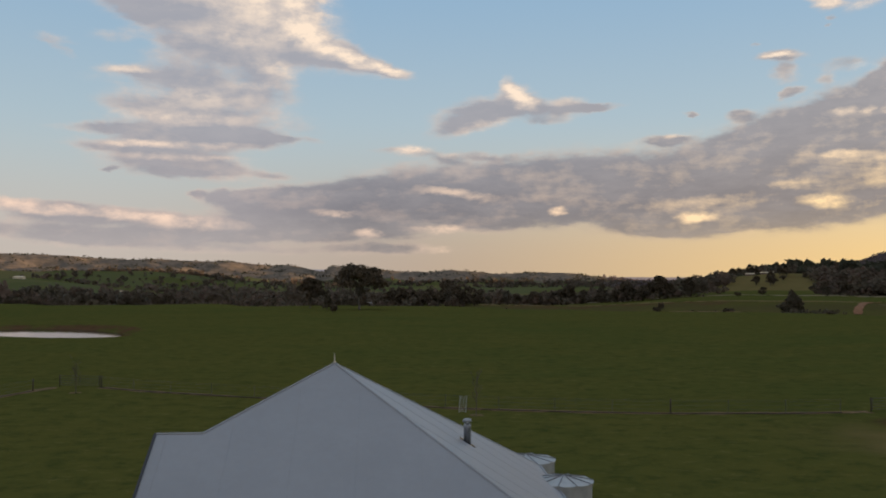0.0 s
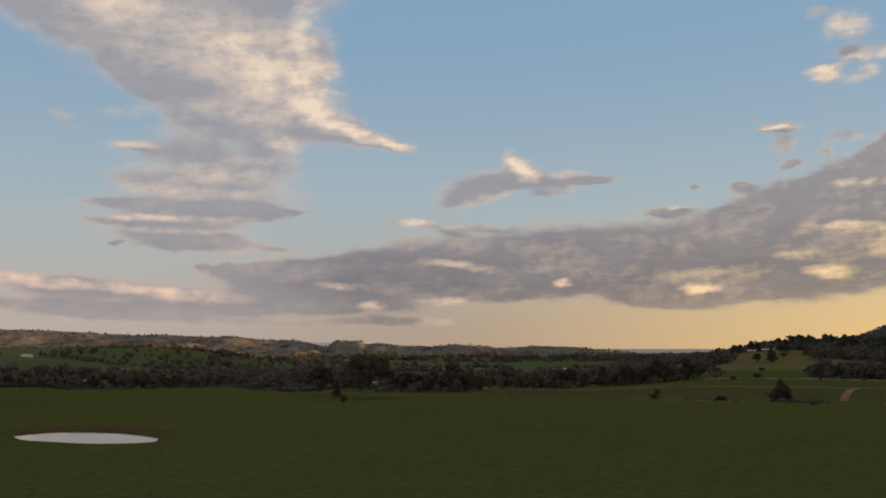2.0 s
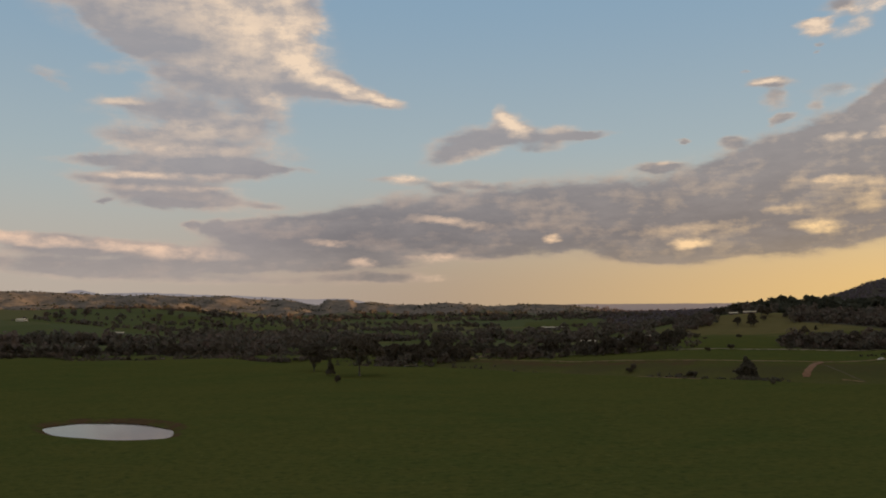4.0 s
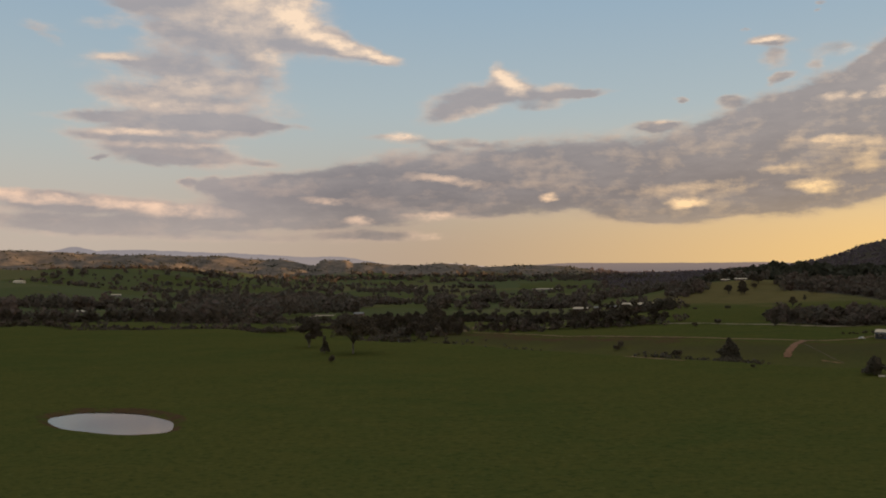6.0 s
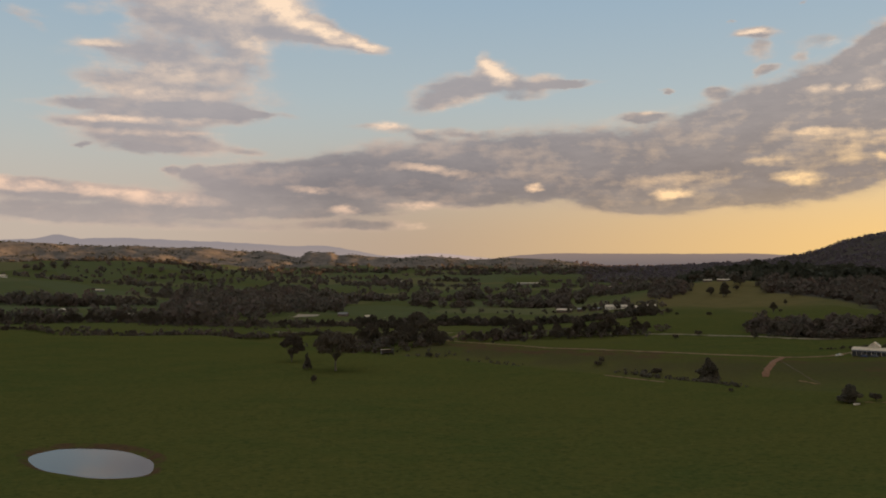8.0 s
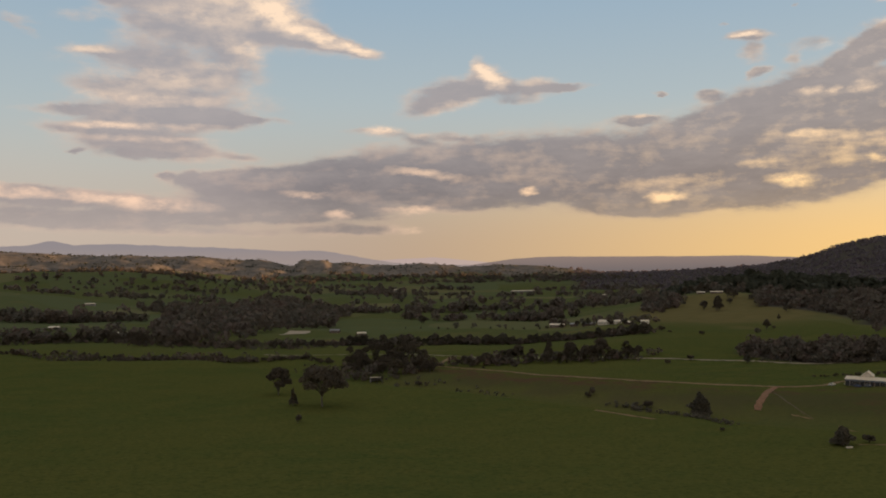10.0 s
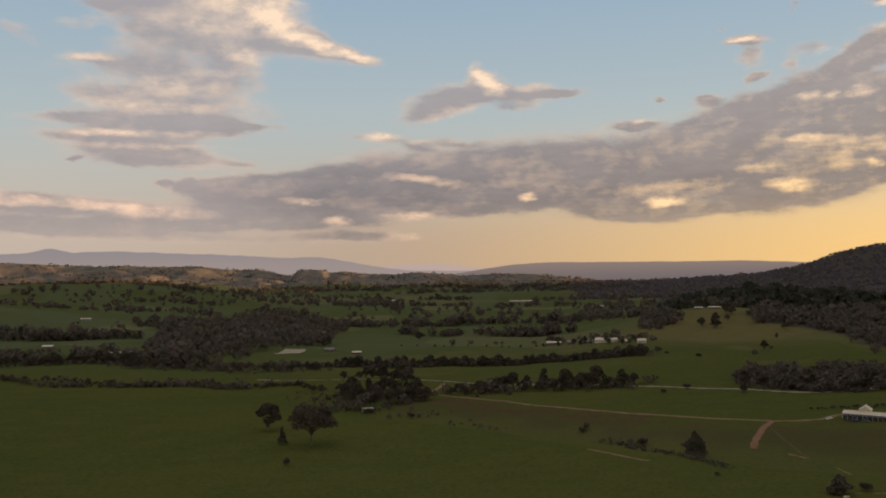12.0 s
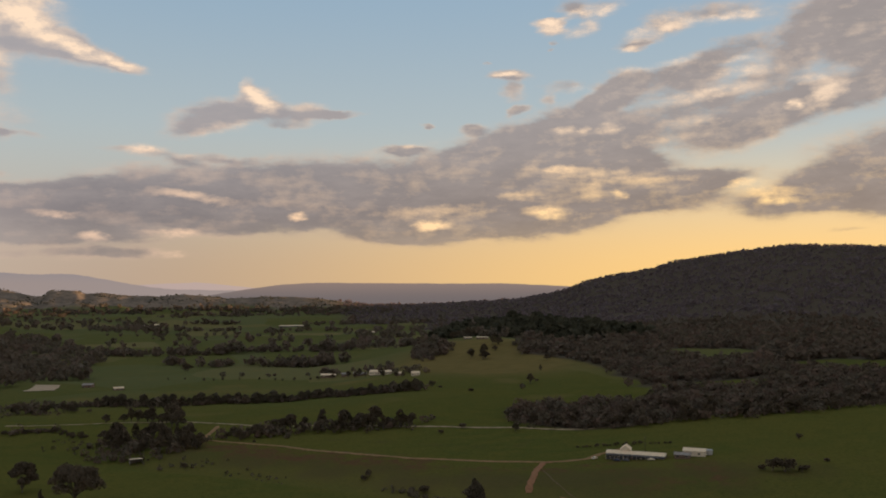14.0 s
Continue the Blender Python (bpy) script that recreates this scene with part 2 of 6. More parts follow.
glow(31.2, 15.99, 1.59, 0.47, 0, 0.55)
glow(34.2, 15.92, 1.91, 0.32, 5, 0.70)
glow(35.7, 5.76, 2.22, 0.68, -10, 0.60)
glow(34.7, 6.33, 1.16, 0.26, 0, 0.60)
glow(36.8, 5.05, 1.48, 0.26, 0, 0.60)
glow(23.0, 16.27, 1.20, 0.26, 5, 0.90)
glow(26.4, 16.86, 1.80, 0.33, 5, 0.80)
glow(28.7, 6.51, 3.83, 0.27, 3, 0.35)
glow(25.3, 6.90, 3.60, 0.35, 0, 0.35)
glow(31.6, 9.98, 2.32, 0.42, 0, 0.35)
glow(25.3, 12.14, 0.63, 0.23, 0, 0.60)
glow(29.4, 8.91, 2.37, 0.35, 5, 0.35)
# broken cloud added over the unseen rest of the sky; also greys its light
rest = wnoise(sky_place, 0.09, 5, 0.55, offset=(11, 3, 0), stretch=(0.5, 1.2, 1))
away = wmath("MAXIMUM", wrange(wmath("ABSOLUTE", wmath("SUBTRACT", sky_az, 8.0)), 38, 52, 0, 1), wrange(sky_el, 24, 34, 0, 1))
gather("body", wmath("MULTIPLY", wrange(rest.outputs[0], 0.44, 0.6, 0, 0.95), away))

grain = wnoise(sky_place, 0.75, 10, 0.64, offset=(5, 9, 0), stretch=(0.7, 1.35, 1)).outputs[0]
grain_sunward = wnoise(wvec("ADD", sky_place, (0.42, -0.16, 0.0)), 0.75, 6, 0.6, offset=(5, 9, 0), stretch=(0.7, 1.35, 1)).outputs[0]
body = wmath("MINIMUM", sums["body"], 1.25)
loose = wmath("MULTIPLY", wmath("SUBTRACT", grain, 0.5), 1.35)
dense = wmath("ADD", body, wmath("MULTIPLY", loose, wmath("MINIMUM", wmath("MULTIPLY", body, 2.2), 1.0)))
cover = wmath("MULTIPLY", wrange(dense, 0.02, 0.92, 0, 0.95), wrange(sky_el, 1.2, 5.0, 0.66, 1))
rim = wrange(wmath("ADD", body, wmath("MULTIPLY", loose, 0.35)), 0.9, 0.25, 0, 0.34)
soft_light = wmath("MULTIPLY", wmath("SUBTRACT", wnoise(sky_place, 0.35, 6, 0.6, offset=(40, 2, 0), stretch=(0.6, 1.6, 1)).outputs[0], 0.49), 0.55)
toward = wnoise(wvec("ADD", sky_place, (1.3, 0.55, 0.0)), 0.30, 5, 0.5, offset=(5, 9, 0), stretch=(0.6, 1.4, 1)).outputs[0]
relief = wmath("MULTIPLY", wmath("SUBTRACT", wnoise(sky_place, 0.30, 5, 0.5, offset=(5, 9, 0), stretch=(0.6, 1.4, 1)).outputs[0], toward), 0.5)
soft_light = wmath("ADD", wmath("ADD", soft_light, relief), wmath("MULTIPLY", wmath("SUBTRACT", grain, grain_sunward), wrange(sky_az, -12, 34, 0.35, 0.85)))
lit = wmath("ADD", wmath("ADD", wmath("MULTIPLY", sums["glow"], wrange(grain, 0.33, 0.64, 0.45, 1.15)), rim), soft_light, clamp=True)
sunward = wrange(sky_az, -8, 40, 0, 1)
low = wrange(sky_el, 12, 3, 0, 1)
leftward = wrange(sky_az, -4, -14, 0, 1)
shade_colour = wmix(low, wmix(sunward, (0.285, 0.288, 0.318), (0.25, 0.235, 0.24)), wmix(leftward, wmix(sunward, (0.150, 0.146, 0.164), (0.198, 0.170, 0.158)), (0.255, 0.238, 0.252)))
mottle = wnoise(sky_place, 0.5, 8, 0.65, offset=(70, 20, 0), stretch=(0.5, 1.6, 1)).outputs[0]
shade_colour = wmix(wrange(mottle, 0.36, 0.66, 0, 1), shade_colour, wmix(0.13, shade_colour, (0.50, 0.45, 0.43)))
lit_colour = wmix(wmath("MULTIPLY", sunward, low), wmix(low, (0.79, 0.635, 0.49), (0.84, 0.60, 0.45)), (1.0, 0.70, 0.30))
cloud_colour = wmix(lit, shade_colour, lit_colour)

air = WN.new("ShaderNodeTexSky")
air.sky_type, air.sun_disc = "NISHITA", False
air.sun_elevation, air.sun_rotation = radians(SUN_EL), radians(SUN_AZ)
air.altitude, air.air_density, air.dust_density, air.ozone_density = 400, 1.0, 1.6, 1.4
haze_colour = wmix(wrange(sky_az, -24, 4, 0, 1), (0.43, 0.362, 0.31), wmix(sunward, (0.365, 0.272, 0.20), (0.86, 0.55, 0.17)))
haze = wmath("MULTIPLY", wrange(sky_el, 10.5, 0.0, 0, 1), 0.88)
veil = wmix(wrange(sky_el, 3, 22, 0, 1), (0.47, 0.555, 0.575), (0.258, 0.428, 0.61))
# sky outside the view greyed to take blue off walls facing the camera
away_sky = wrange(wmath("ABSOLUTE", wmath("SUBTRACT", sky_az, 8.0)), 45, 100, 0, 0.55)
veil = wmix(away_sky, veil, (0.36, 0.385, 0.415))
clear = wmix(haze, wmix(0.72, wvec("SCALE", air.outputs[0], None, 0.10), veil), haze_colour)
sky = wmix(cover, clear, cloud_colour)

# far ranges, too distant to shift; haze is put into their colours
def range_line(points, rough, seed):
    ramp = WN.new("ShaderNodeFloatCurve")
    c = ramp.mapping.curves[0]
    for i, (a, e) in enumerate(points):
        x, y = (a + 40) / 120, (e + 3) / 6
        if i == 0:
            c.points[0].location = (x, y)
        elif i == len(points) - 1:
            c.points[1 if len(c.points) == 2 else len(c.points) - 1].location = (x, y)
        else:
            c.points.new(x, y)
    for q in c.points:
        q.handle_type = "VECTOR"
    ramp.mapping.update()
    WL.new(wmath("DIVIDE", wmath("ADD", sky_az, 40.0), 120.0), ramp.inputs[1])
    ridge = wmath("SUBTRACT", wmath("MULTIPLY", ramp.outputs[0], 6.0), 3.0)
    n = wnoise(sky_place, 0.7, 5, 0.6, offset=(seed, 0, 0), stretch=(1, 0.02, 1)).outputs[0]
    return wmath("ADD", ridge, wmath("MULTIPLY", wmath("SUBTRACT", n, 0.5), rough))


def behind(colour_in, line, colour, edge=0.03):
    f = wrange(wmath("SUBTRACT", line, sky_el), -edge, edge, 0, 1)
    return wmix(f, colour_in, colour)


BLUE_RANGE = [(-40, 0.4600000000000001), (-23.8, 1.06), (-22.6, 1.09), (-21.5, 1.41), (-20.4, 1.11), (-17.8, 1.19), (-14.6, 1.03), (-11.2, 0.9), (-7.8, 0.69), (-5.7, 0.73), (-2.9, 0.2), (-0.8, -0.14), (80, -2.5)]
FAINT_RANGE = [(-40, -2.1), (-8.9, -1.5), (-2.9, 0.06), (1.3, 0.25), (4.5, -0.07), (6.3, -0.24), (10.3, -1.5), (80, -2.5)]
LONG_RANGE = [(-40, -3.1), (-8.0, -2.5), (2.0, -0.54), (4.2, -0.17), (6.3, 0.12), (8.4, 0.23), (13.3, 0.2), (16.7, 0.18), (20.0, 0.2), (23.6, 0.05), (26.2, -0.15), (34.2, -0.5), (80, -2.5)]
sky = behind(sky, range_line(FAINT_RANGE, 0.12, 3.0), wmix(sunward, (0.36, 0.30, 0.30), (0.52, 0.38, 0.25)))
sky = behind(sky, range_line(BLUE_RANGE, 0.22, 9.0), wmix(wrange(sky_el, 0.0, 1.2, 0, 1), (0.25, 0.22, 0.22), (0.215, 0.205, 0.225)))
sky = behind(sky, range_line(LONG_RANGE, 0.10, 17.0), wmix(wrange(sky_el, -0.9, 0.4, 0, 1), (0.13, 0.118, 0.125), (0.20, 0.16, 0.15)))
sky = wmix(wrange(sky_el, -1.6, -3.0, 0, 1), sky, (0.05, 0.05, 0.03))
out = WN.new("ShaderNodeOutputWorld")
bg = WN.new("ShaderNodeBackground")
bg.inputs[1].default_value = 0.1
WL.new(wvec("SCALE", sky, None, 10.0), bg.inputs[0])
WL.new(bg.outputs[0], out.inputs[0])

world.cycles.sampling_method, world.cycles.sample_map_resolution = "MANUAL", 256

sun_data = bpy.data.lights.new("sun", "SUN")
sun_data.energy, sun_data.angle, sun_data.color = 7.0, radians(0.6), (1.0, 0.66, 0.36)
sun = new("sun", sun_data)
_a, _e = radians(SUN_AZ), radians(SUN_EL)
sun.matrix_world = look((0, 0, 600), (-math.sin(_a) * math.cos(_e), -math.cos(_a) * math.cos(_e), 600 - math.sin(_e)))


# ---- materials ----
def material(name, rough=0.8, metal=0.0):
    m = bpy.data.materials.new(name)
    m.use_nodes = True
    b = m.node_tree.nodes["Principled BSDF"]
    b.inputs["Roughness"].default_value, b.inputs["Metallic"].default_value = rough, metal
    return m, m.node_tree.nodes, m.node_tree.links, b


def mixed(N, L, f, a, b):
    n = N.new("ShaderNodeMix")
    n.data_type = "RGBA"
    if isinstance(f, (int, float)):
        n.inputs[0].default_value = f
    else:
        L.new(f, n.inputs[0])
    for i, v in ((6, a), (7, b)):
        if isinstance(v, tuple):
            n.inputs[i].default_value = (*v, 1)
        else:
            L.new(v, n.inputs[i])
    return n.outputs[2]


def grain_of(N, L, scale, detail=5, rough=0.6, stretch=(1, 1, 1), coord="Object"):
    tc = N.new("ShaderNodeTexCoord")
    mp = N.new("ShaderNodeMapping")
    mp.inputs[3].default_value = stretch
    L.new(tc.outputs[coord], mp.inputs[0])
    n = N.new("ShaderNodeTexNoise")
    n.inputs["Scale"].default_value, n.inputs["Detail"].default_value, n.inputs["Roughness"].default_value = scale, detail, rough
    L.new(mp.outputs[0], n.inputs["Vector"])
    return n.outputs[0]


def ramped(N, L, v, a, b, c=0.0, d=1.0):
    n = N.new("ShaderNodeMapRange")
    n.interpolation_type = "SMOOTHSTEP"
    L.new(v, n.inputs[0])
    for i, q in enumerate((a, b, c, d)):
        n.inputs[1 + i].default_value = q
    return n.outputs[0]


def attribute(N, name):
    n = N.new("ShaderNodeAttribute")
    n.attribute_name = name
    return n.outputs["Fac"]


def bumped(N, L, b, height, strength, distance):
    n = N.new("ShaderNodeBump")
    n.inputs["Strength"].default_value, n.inputs["Distance"].default_value = strength, distance
    L.new(height, n.inputs["Height"])
    L.new(n.outputs[0], b.inputs["Normal"])


def simple(name, col_a, col_b, scale=3.0, rough=0.7, metal=0.0, bump=0.0, stretch=(1, 1, 1), vary=0.0):
    m, N, L, b = material(name, rough, metal)
    b.inputs["Specular IOR Level"].default_value = 0.15 if rough > 0.8 else 0.4
    v = ramped(N, L, grain_of(N, L, scale, 6, 0.65, stretch), 0.3, 0.7)
    c = mixed(N, L, v, col_a, col_b)
    if vary:
        info = N.new("ShaderNodeObjectInfo")
        c = mixed(N, L, ramped(N, L, info.outputs["Random"], 0, 1, 0, vary), c, tuple(0.35 * q for q in col_a))
    L.new(c, b.inputs["Base Color"])
    if bump:
        bumped(N, L, b, grain_of(N, L, scale * 3, 4, 0.6, stretch), bump, 0.05)
    return m


def grass_material():
    m, N, L, b = material("pasture", 0.95)
    b.inputs["Specular IOR Level"].default_value = 0.0
    wide = ramped(N, L, grain_of(N, L, 0.006, 4, 0.6), 0.35, 0.65)
    mid = ramped(N, L, grain_of(N, L, 0.06, 5, 0.65, (0.7, 1.3, 1)), 0.35, 0.7)
    small = ramped(N, L, grain_of(N, L, 0.7, 6, 0.7, (0.6, 1, 1)), 0.3, 0.75)
    tuft = ramped(N, L, grain_of(N, L, 0.5, 7, 0.75, (0.85, 1, 1)), 0.46, 0.66)
    c = mixed(N, L, wide, (0.116, 0.108, 0.027), (0.086, 0.098, 0.025))
    c = mixed(N, L, mid, c, (0.120, 0.110, 0.028))
    c = mixed(N, L, small, mixed(N, L, 0.22, c, (0.05, 0.055, 0.016)), c)
    c = mixed(N, L, tuft, c, mixed(N, L, 0.6, c, (0.040, 0.054, 0.016)))
    c = mixed(N, L, ramped(N, L, grain_of(N, L, 0.8, 6, 0.75, (0.7, 1, 1)), 0.54, 0.70), c, mixed(N, L, 0.45, c, (0.20, 0.165, 0.055)))
    cells = N.new("ShaderNodeTexVoronoi")
    cells.inputs["Scale"].default_value = 0.0042
    place_in = N.new("ShaderNodeTexCoord")
    L.new(place_in.outputs["Object"], cells.inputs["Vector"])
    split = N.new("ShaderNodeSeparateColor")
    L.new(cells.outputs["Color"], split.inputs[0])
    # every valley field paled, more or less by cell: distance haze as colour
    paddock = N.new("ShaderNodeMath")
    paddock.operation = "MULTIPLY"
    L.new(ramped(N, L, split.outputs[0], 0, 1, 0.35, 0.95), paddock.inputs[0])
    L.new(attribute(N, "valley"), paddock.inputs[1])
    c = mixed(N, L, paddock.outputs[0], c, (0.116, 0.122, 0.054))
    paddock2 = N.new("ShaderNodeMath")
    paddock2.operation = "MULTIPLY"
    L.new(ramped(N, L, split.outputs[1], 0.7, 0.95, 0, 0.7), paddock2.inputs[0])
    L.new(attribute(N, "valley"), paddock2.inputs[1])
    c = mixed(N, L, paddock2.outputs[0], c, (0.180, 0.150, 0.066))
    c = mixed(N, L, ramped(N, L, attribute(N, "dry"), 0.05, 1), c, mixed(N, L, mid, (0.178, 0.134, 0.052), (0.142, 0.112, 0.042)))
    # dry hill grass, with the haze over the far hills in its colour
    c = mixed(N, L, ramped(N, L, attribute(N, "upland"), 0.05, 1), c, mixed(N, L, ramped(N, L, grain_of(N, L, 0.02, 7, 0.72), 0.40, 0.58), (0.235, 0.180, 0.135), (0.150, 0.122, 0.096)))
    c = mixed(N, L, ramped(N, L, attribute(N, "wood"), 0.1, 0.9), c, mixed(N, L, mid, (0.082, 0.066, 0.048), (0.105, 0.084, 0.062)))
    c = mixed(N, L, ramped(N, L, attribute(N, "rough"), 0.2, 1.1, 0, 0.62), c, mixed(N, L, small, (0.092, 0.072, 0.034), (0.068, 0.057, 0.026)))
    soil = N.new("ShaderNodeMath")
    soil.operation = "MULTIPLY"
    L.new(attribute(N, "soil"), soil.inputs[0])
    L.new(ramped(N, L, grain_of(N, L, 0.10, 7, 0.75), 0.36, 0.62, 0.1, 1.15), soil.inputs[1])
    c = mixed(N, L, ramped(N, L, soil.outputs[0], 0.15, 0.95), c, mixed(N, L, small, (0.128, 0.074, 0.037), (0.088, 0.054, 0.028)))
    L.new(c, b.inputs["Base Color"])
    bumped(N, L, b, grain_of(N, L, 1.2, 6, 0.7), 0.5, 0.35)
    return m


def water_material():
    m, N, L, b = material("pond_water", 0.06)
    b.inputs["Base Color"].default_value = (0.03, 0.03, 0.028, 1)
    b.inputs["IOR"].default_value = 1.33
    bumped(N, L, b, grain_of(N, L, 1.5, 3, 0.5, (0.4, 1, 1)), 0.05, 0.02)
    return m


def leaf_material(name, a, b_col, vary=0.35, other=None):
    m, N, L, b = material(name, 0.75)
    b.inputs["Specular IOR Level"].default_value = 0.05
    geo = N.new("ShaderNodeNewGeometry")
    c = mixed(N, L, geo.outputs["Random Per Island"], a, b_col)
    if other:
        c = mixed(N, L, attribute(N, "tint"), c, other)
    info = N.new("ShaderNodeObjectInfo")
    c = mixed(N, L, ramped(N, L, info.outputs["Random"], 0, 1, 0, vary), c, tuple(0.5 * q for q in a))
    L.new(c, b.inputs["Base Color"])
    thin = N.new("ShaderNodeBsdfTranslucent")
    L.new(c, thin.inputs[0])
    both = N.new("ShaderNodeMixShader")
    both.inputs[0].default_value = 0.35
    L.new(b.outputs[0], both.inputs[1])
    L.new(thin.outputs[0], both.inputs[2])
    L.new(both.outputs[0], N["Material Output"].inputs[0])
    return m


GRASS = grass_material()
WATER = water_material()
LEAF = leaf_material("gum_leaf", (0.110, 0.085, 0.058), (0.156, 0.118, 0.079))
LEAF_DARK = leaf_material("dark_needle", (0.118, 0.097, 0.066), (0.162, 0.132, 0.090))
# far trees lighter than near bush; the haze before them is painted in
LEAF_FAR = leaf_material("far_leaf", (0.125, 0.104, 0.074), (0.165, 0.134, 0.098), 0.0, (0.180, 0.126, 0.096))
LEAF_NEAR = leaf_material("bush_leaf", (0.112, 0.093, 0.065), (0.154, 0.121, 0.087), 0.0, (0.166, 0.112, 0.084))
# mountain leaf pale and purplish: the air's haze is mixed into the colour
LEAF_HAZED = leaf_material("hazed_mountain_leaf", (0.180, 0.142, 0.146), (0.200, 0.158, 0.162), 0.0, (0.185, 0.142, 0.136))
LEAF_PINE = leaf_material("pine_far", (0.062, 0.060, 0.038), (0.090, 0.084, 0.054), 0.0)
BARK = simple("bark", (0.10, 0.08, 0.06), (0.20, 0.17, 0.14), 2.0, 0.9, bump=0.5, stretch=(1, 1, 0.2))
EARTH = simple("bare_earth", (0.29, 0.170, 0.075), (0.20, 0.115, 0.05), 0.5, 0.95, bump=0.4)
RED_EARTH = simple("red_earth", (0.30, 0.145, 0.07), (0.21, 0.10, 0.048), 0.5, 0.95, bump=0.4)
DULL_EARTH = simple("grassed_earth", (0.15, 0.105, 0.05), (0.11, 0.08, 0.038), 0.5, 0.95, bump=0.4)
GRAVEL = simple("pale_gravel", (0.36, 0.27, 0.16), (0.26, 0.19, 0.115), 0.6, 0.95, bump=0.3)
PAINT = simple("white_paint", (0.80, 0.68, 0.52), (0.68, 0.57, 0.43), 0.8, 0.6)
TIN = simple("white_roof_sheet", (0.80, 0.63, 0.43), (0.68, 0.53, 0.36), 0.5, 0.75)
GREY_TIN = simple("grey_roof_sheet", (0.30, 0.265, 0.23), (0.21, 0.185, 0.165), 0.4, 0.8)
DARK = simple("dark_glass", (0.02, 0.022, 0.025), (0.035, 0.035, 0.04), 1.0, 0.15)
POST = simple("weathered_timber", (0.11, 0.09, 0.075), (0.06, 0.05, 0.04), 4.0, 0.9, bump=0.3, stretch=(1, 1, 0.3))
STEEL = simple("galvanised_steel", (0.40, 0.41, 0.42), (0.30, 0.30, 0.31), 6.0, 0.4, 0.8)
BRICK_RED = simple("brown_wall", (0.22, 0.14, 0.10), (0.15, 0.10, 0.08), 2.0, 0.9)


# ---- terrain ----
def s_step(a, b, v):
    t = np.clip((v - a) / (b - a), 0, 1)
    return t * t * (3 - 2 * t)


def near_line(x, y, pts):
    """Distance from x, y to a broken line in plan."""
    best = np.full(np.shape(x), 1e9)
    for (ax, ay), (bx, by) in zip(pts, pts[1:]):
        dx, dy = bx - ax, by - ay
        t = np.clip(((x - ax) * dx + (y - ay) * dy) / (dx * dx + dy * dy), 0, 1)
        best = np.minimum(best, np.hypot(x - ax - t * dx, y - ay - t * dy))
    return best


def waves(x, y, size, seed=0.0):
    """Smooth rolling variation, about -1 to 1."""
    k = 2 * np.pi / size
    return (np.sin(k * (x * 0.82 + y * 0.57) + 1.3 + seed) * np.sin(k * (x * -0.45 + y * 0.79) + 4.1 + seed * 2.3)
            + 0.5 * np.sin(k * 2.13 * (x * 0.31 - y * 0.88) + seed * 0.7) * np.sin(k * 1.87 * (x * 0.93 + y * 0.22) + 2.2)
            + 0.25 * np.sin(k * 4.3 * (x * 0.61 + y * 0.67) + seed) * np.sin(k * 3.9 * (x * 0.71 - y * 0.72) + 0.4)) / 1.4


GULLY = [(-330, 800), (-150, 760), (-80, 660), (-30, 585), (60, 520), (130, 440), (200, 385), (270, 330), (420, 290)]
POND = (-90.4, 208.6, 26.6, 15.2, -45.0)   # centre, half length, half width, turn


def pond_edge(x, y):
    """Below 1 inside the pond's outline."""
    c, k = math.cos(math.radians(POND[4])), math.sin(math.radians(POND[4]))
    dx, dy = x - POND[0], y - POND[1]
    u, v = (dx * c + dy * k) / POND[2], (dy * c - dx * k) / POND[3]
    ang = np.arctan2(v, u)
    return np.hypot(u, v) / (1 + 0.03 * np.sin(2 * ang + 0.6) + 0.03 * np.sin(3 * ang + 2) + 0.015 * np.sin(7 * ang))


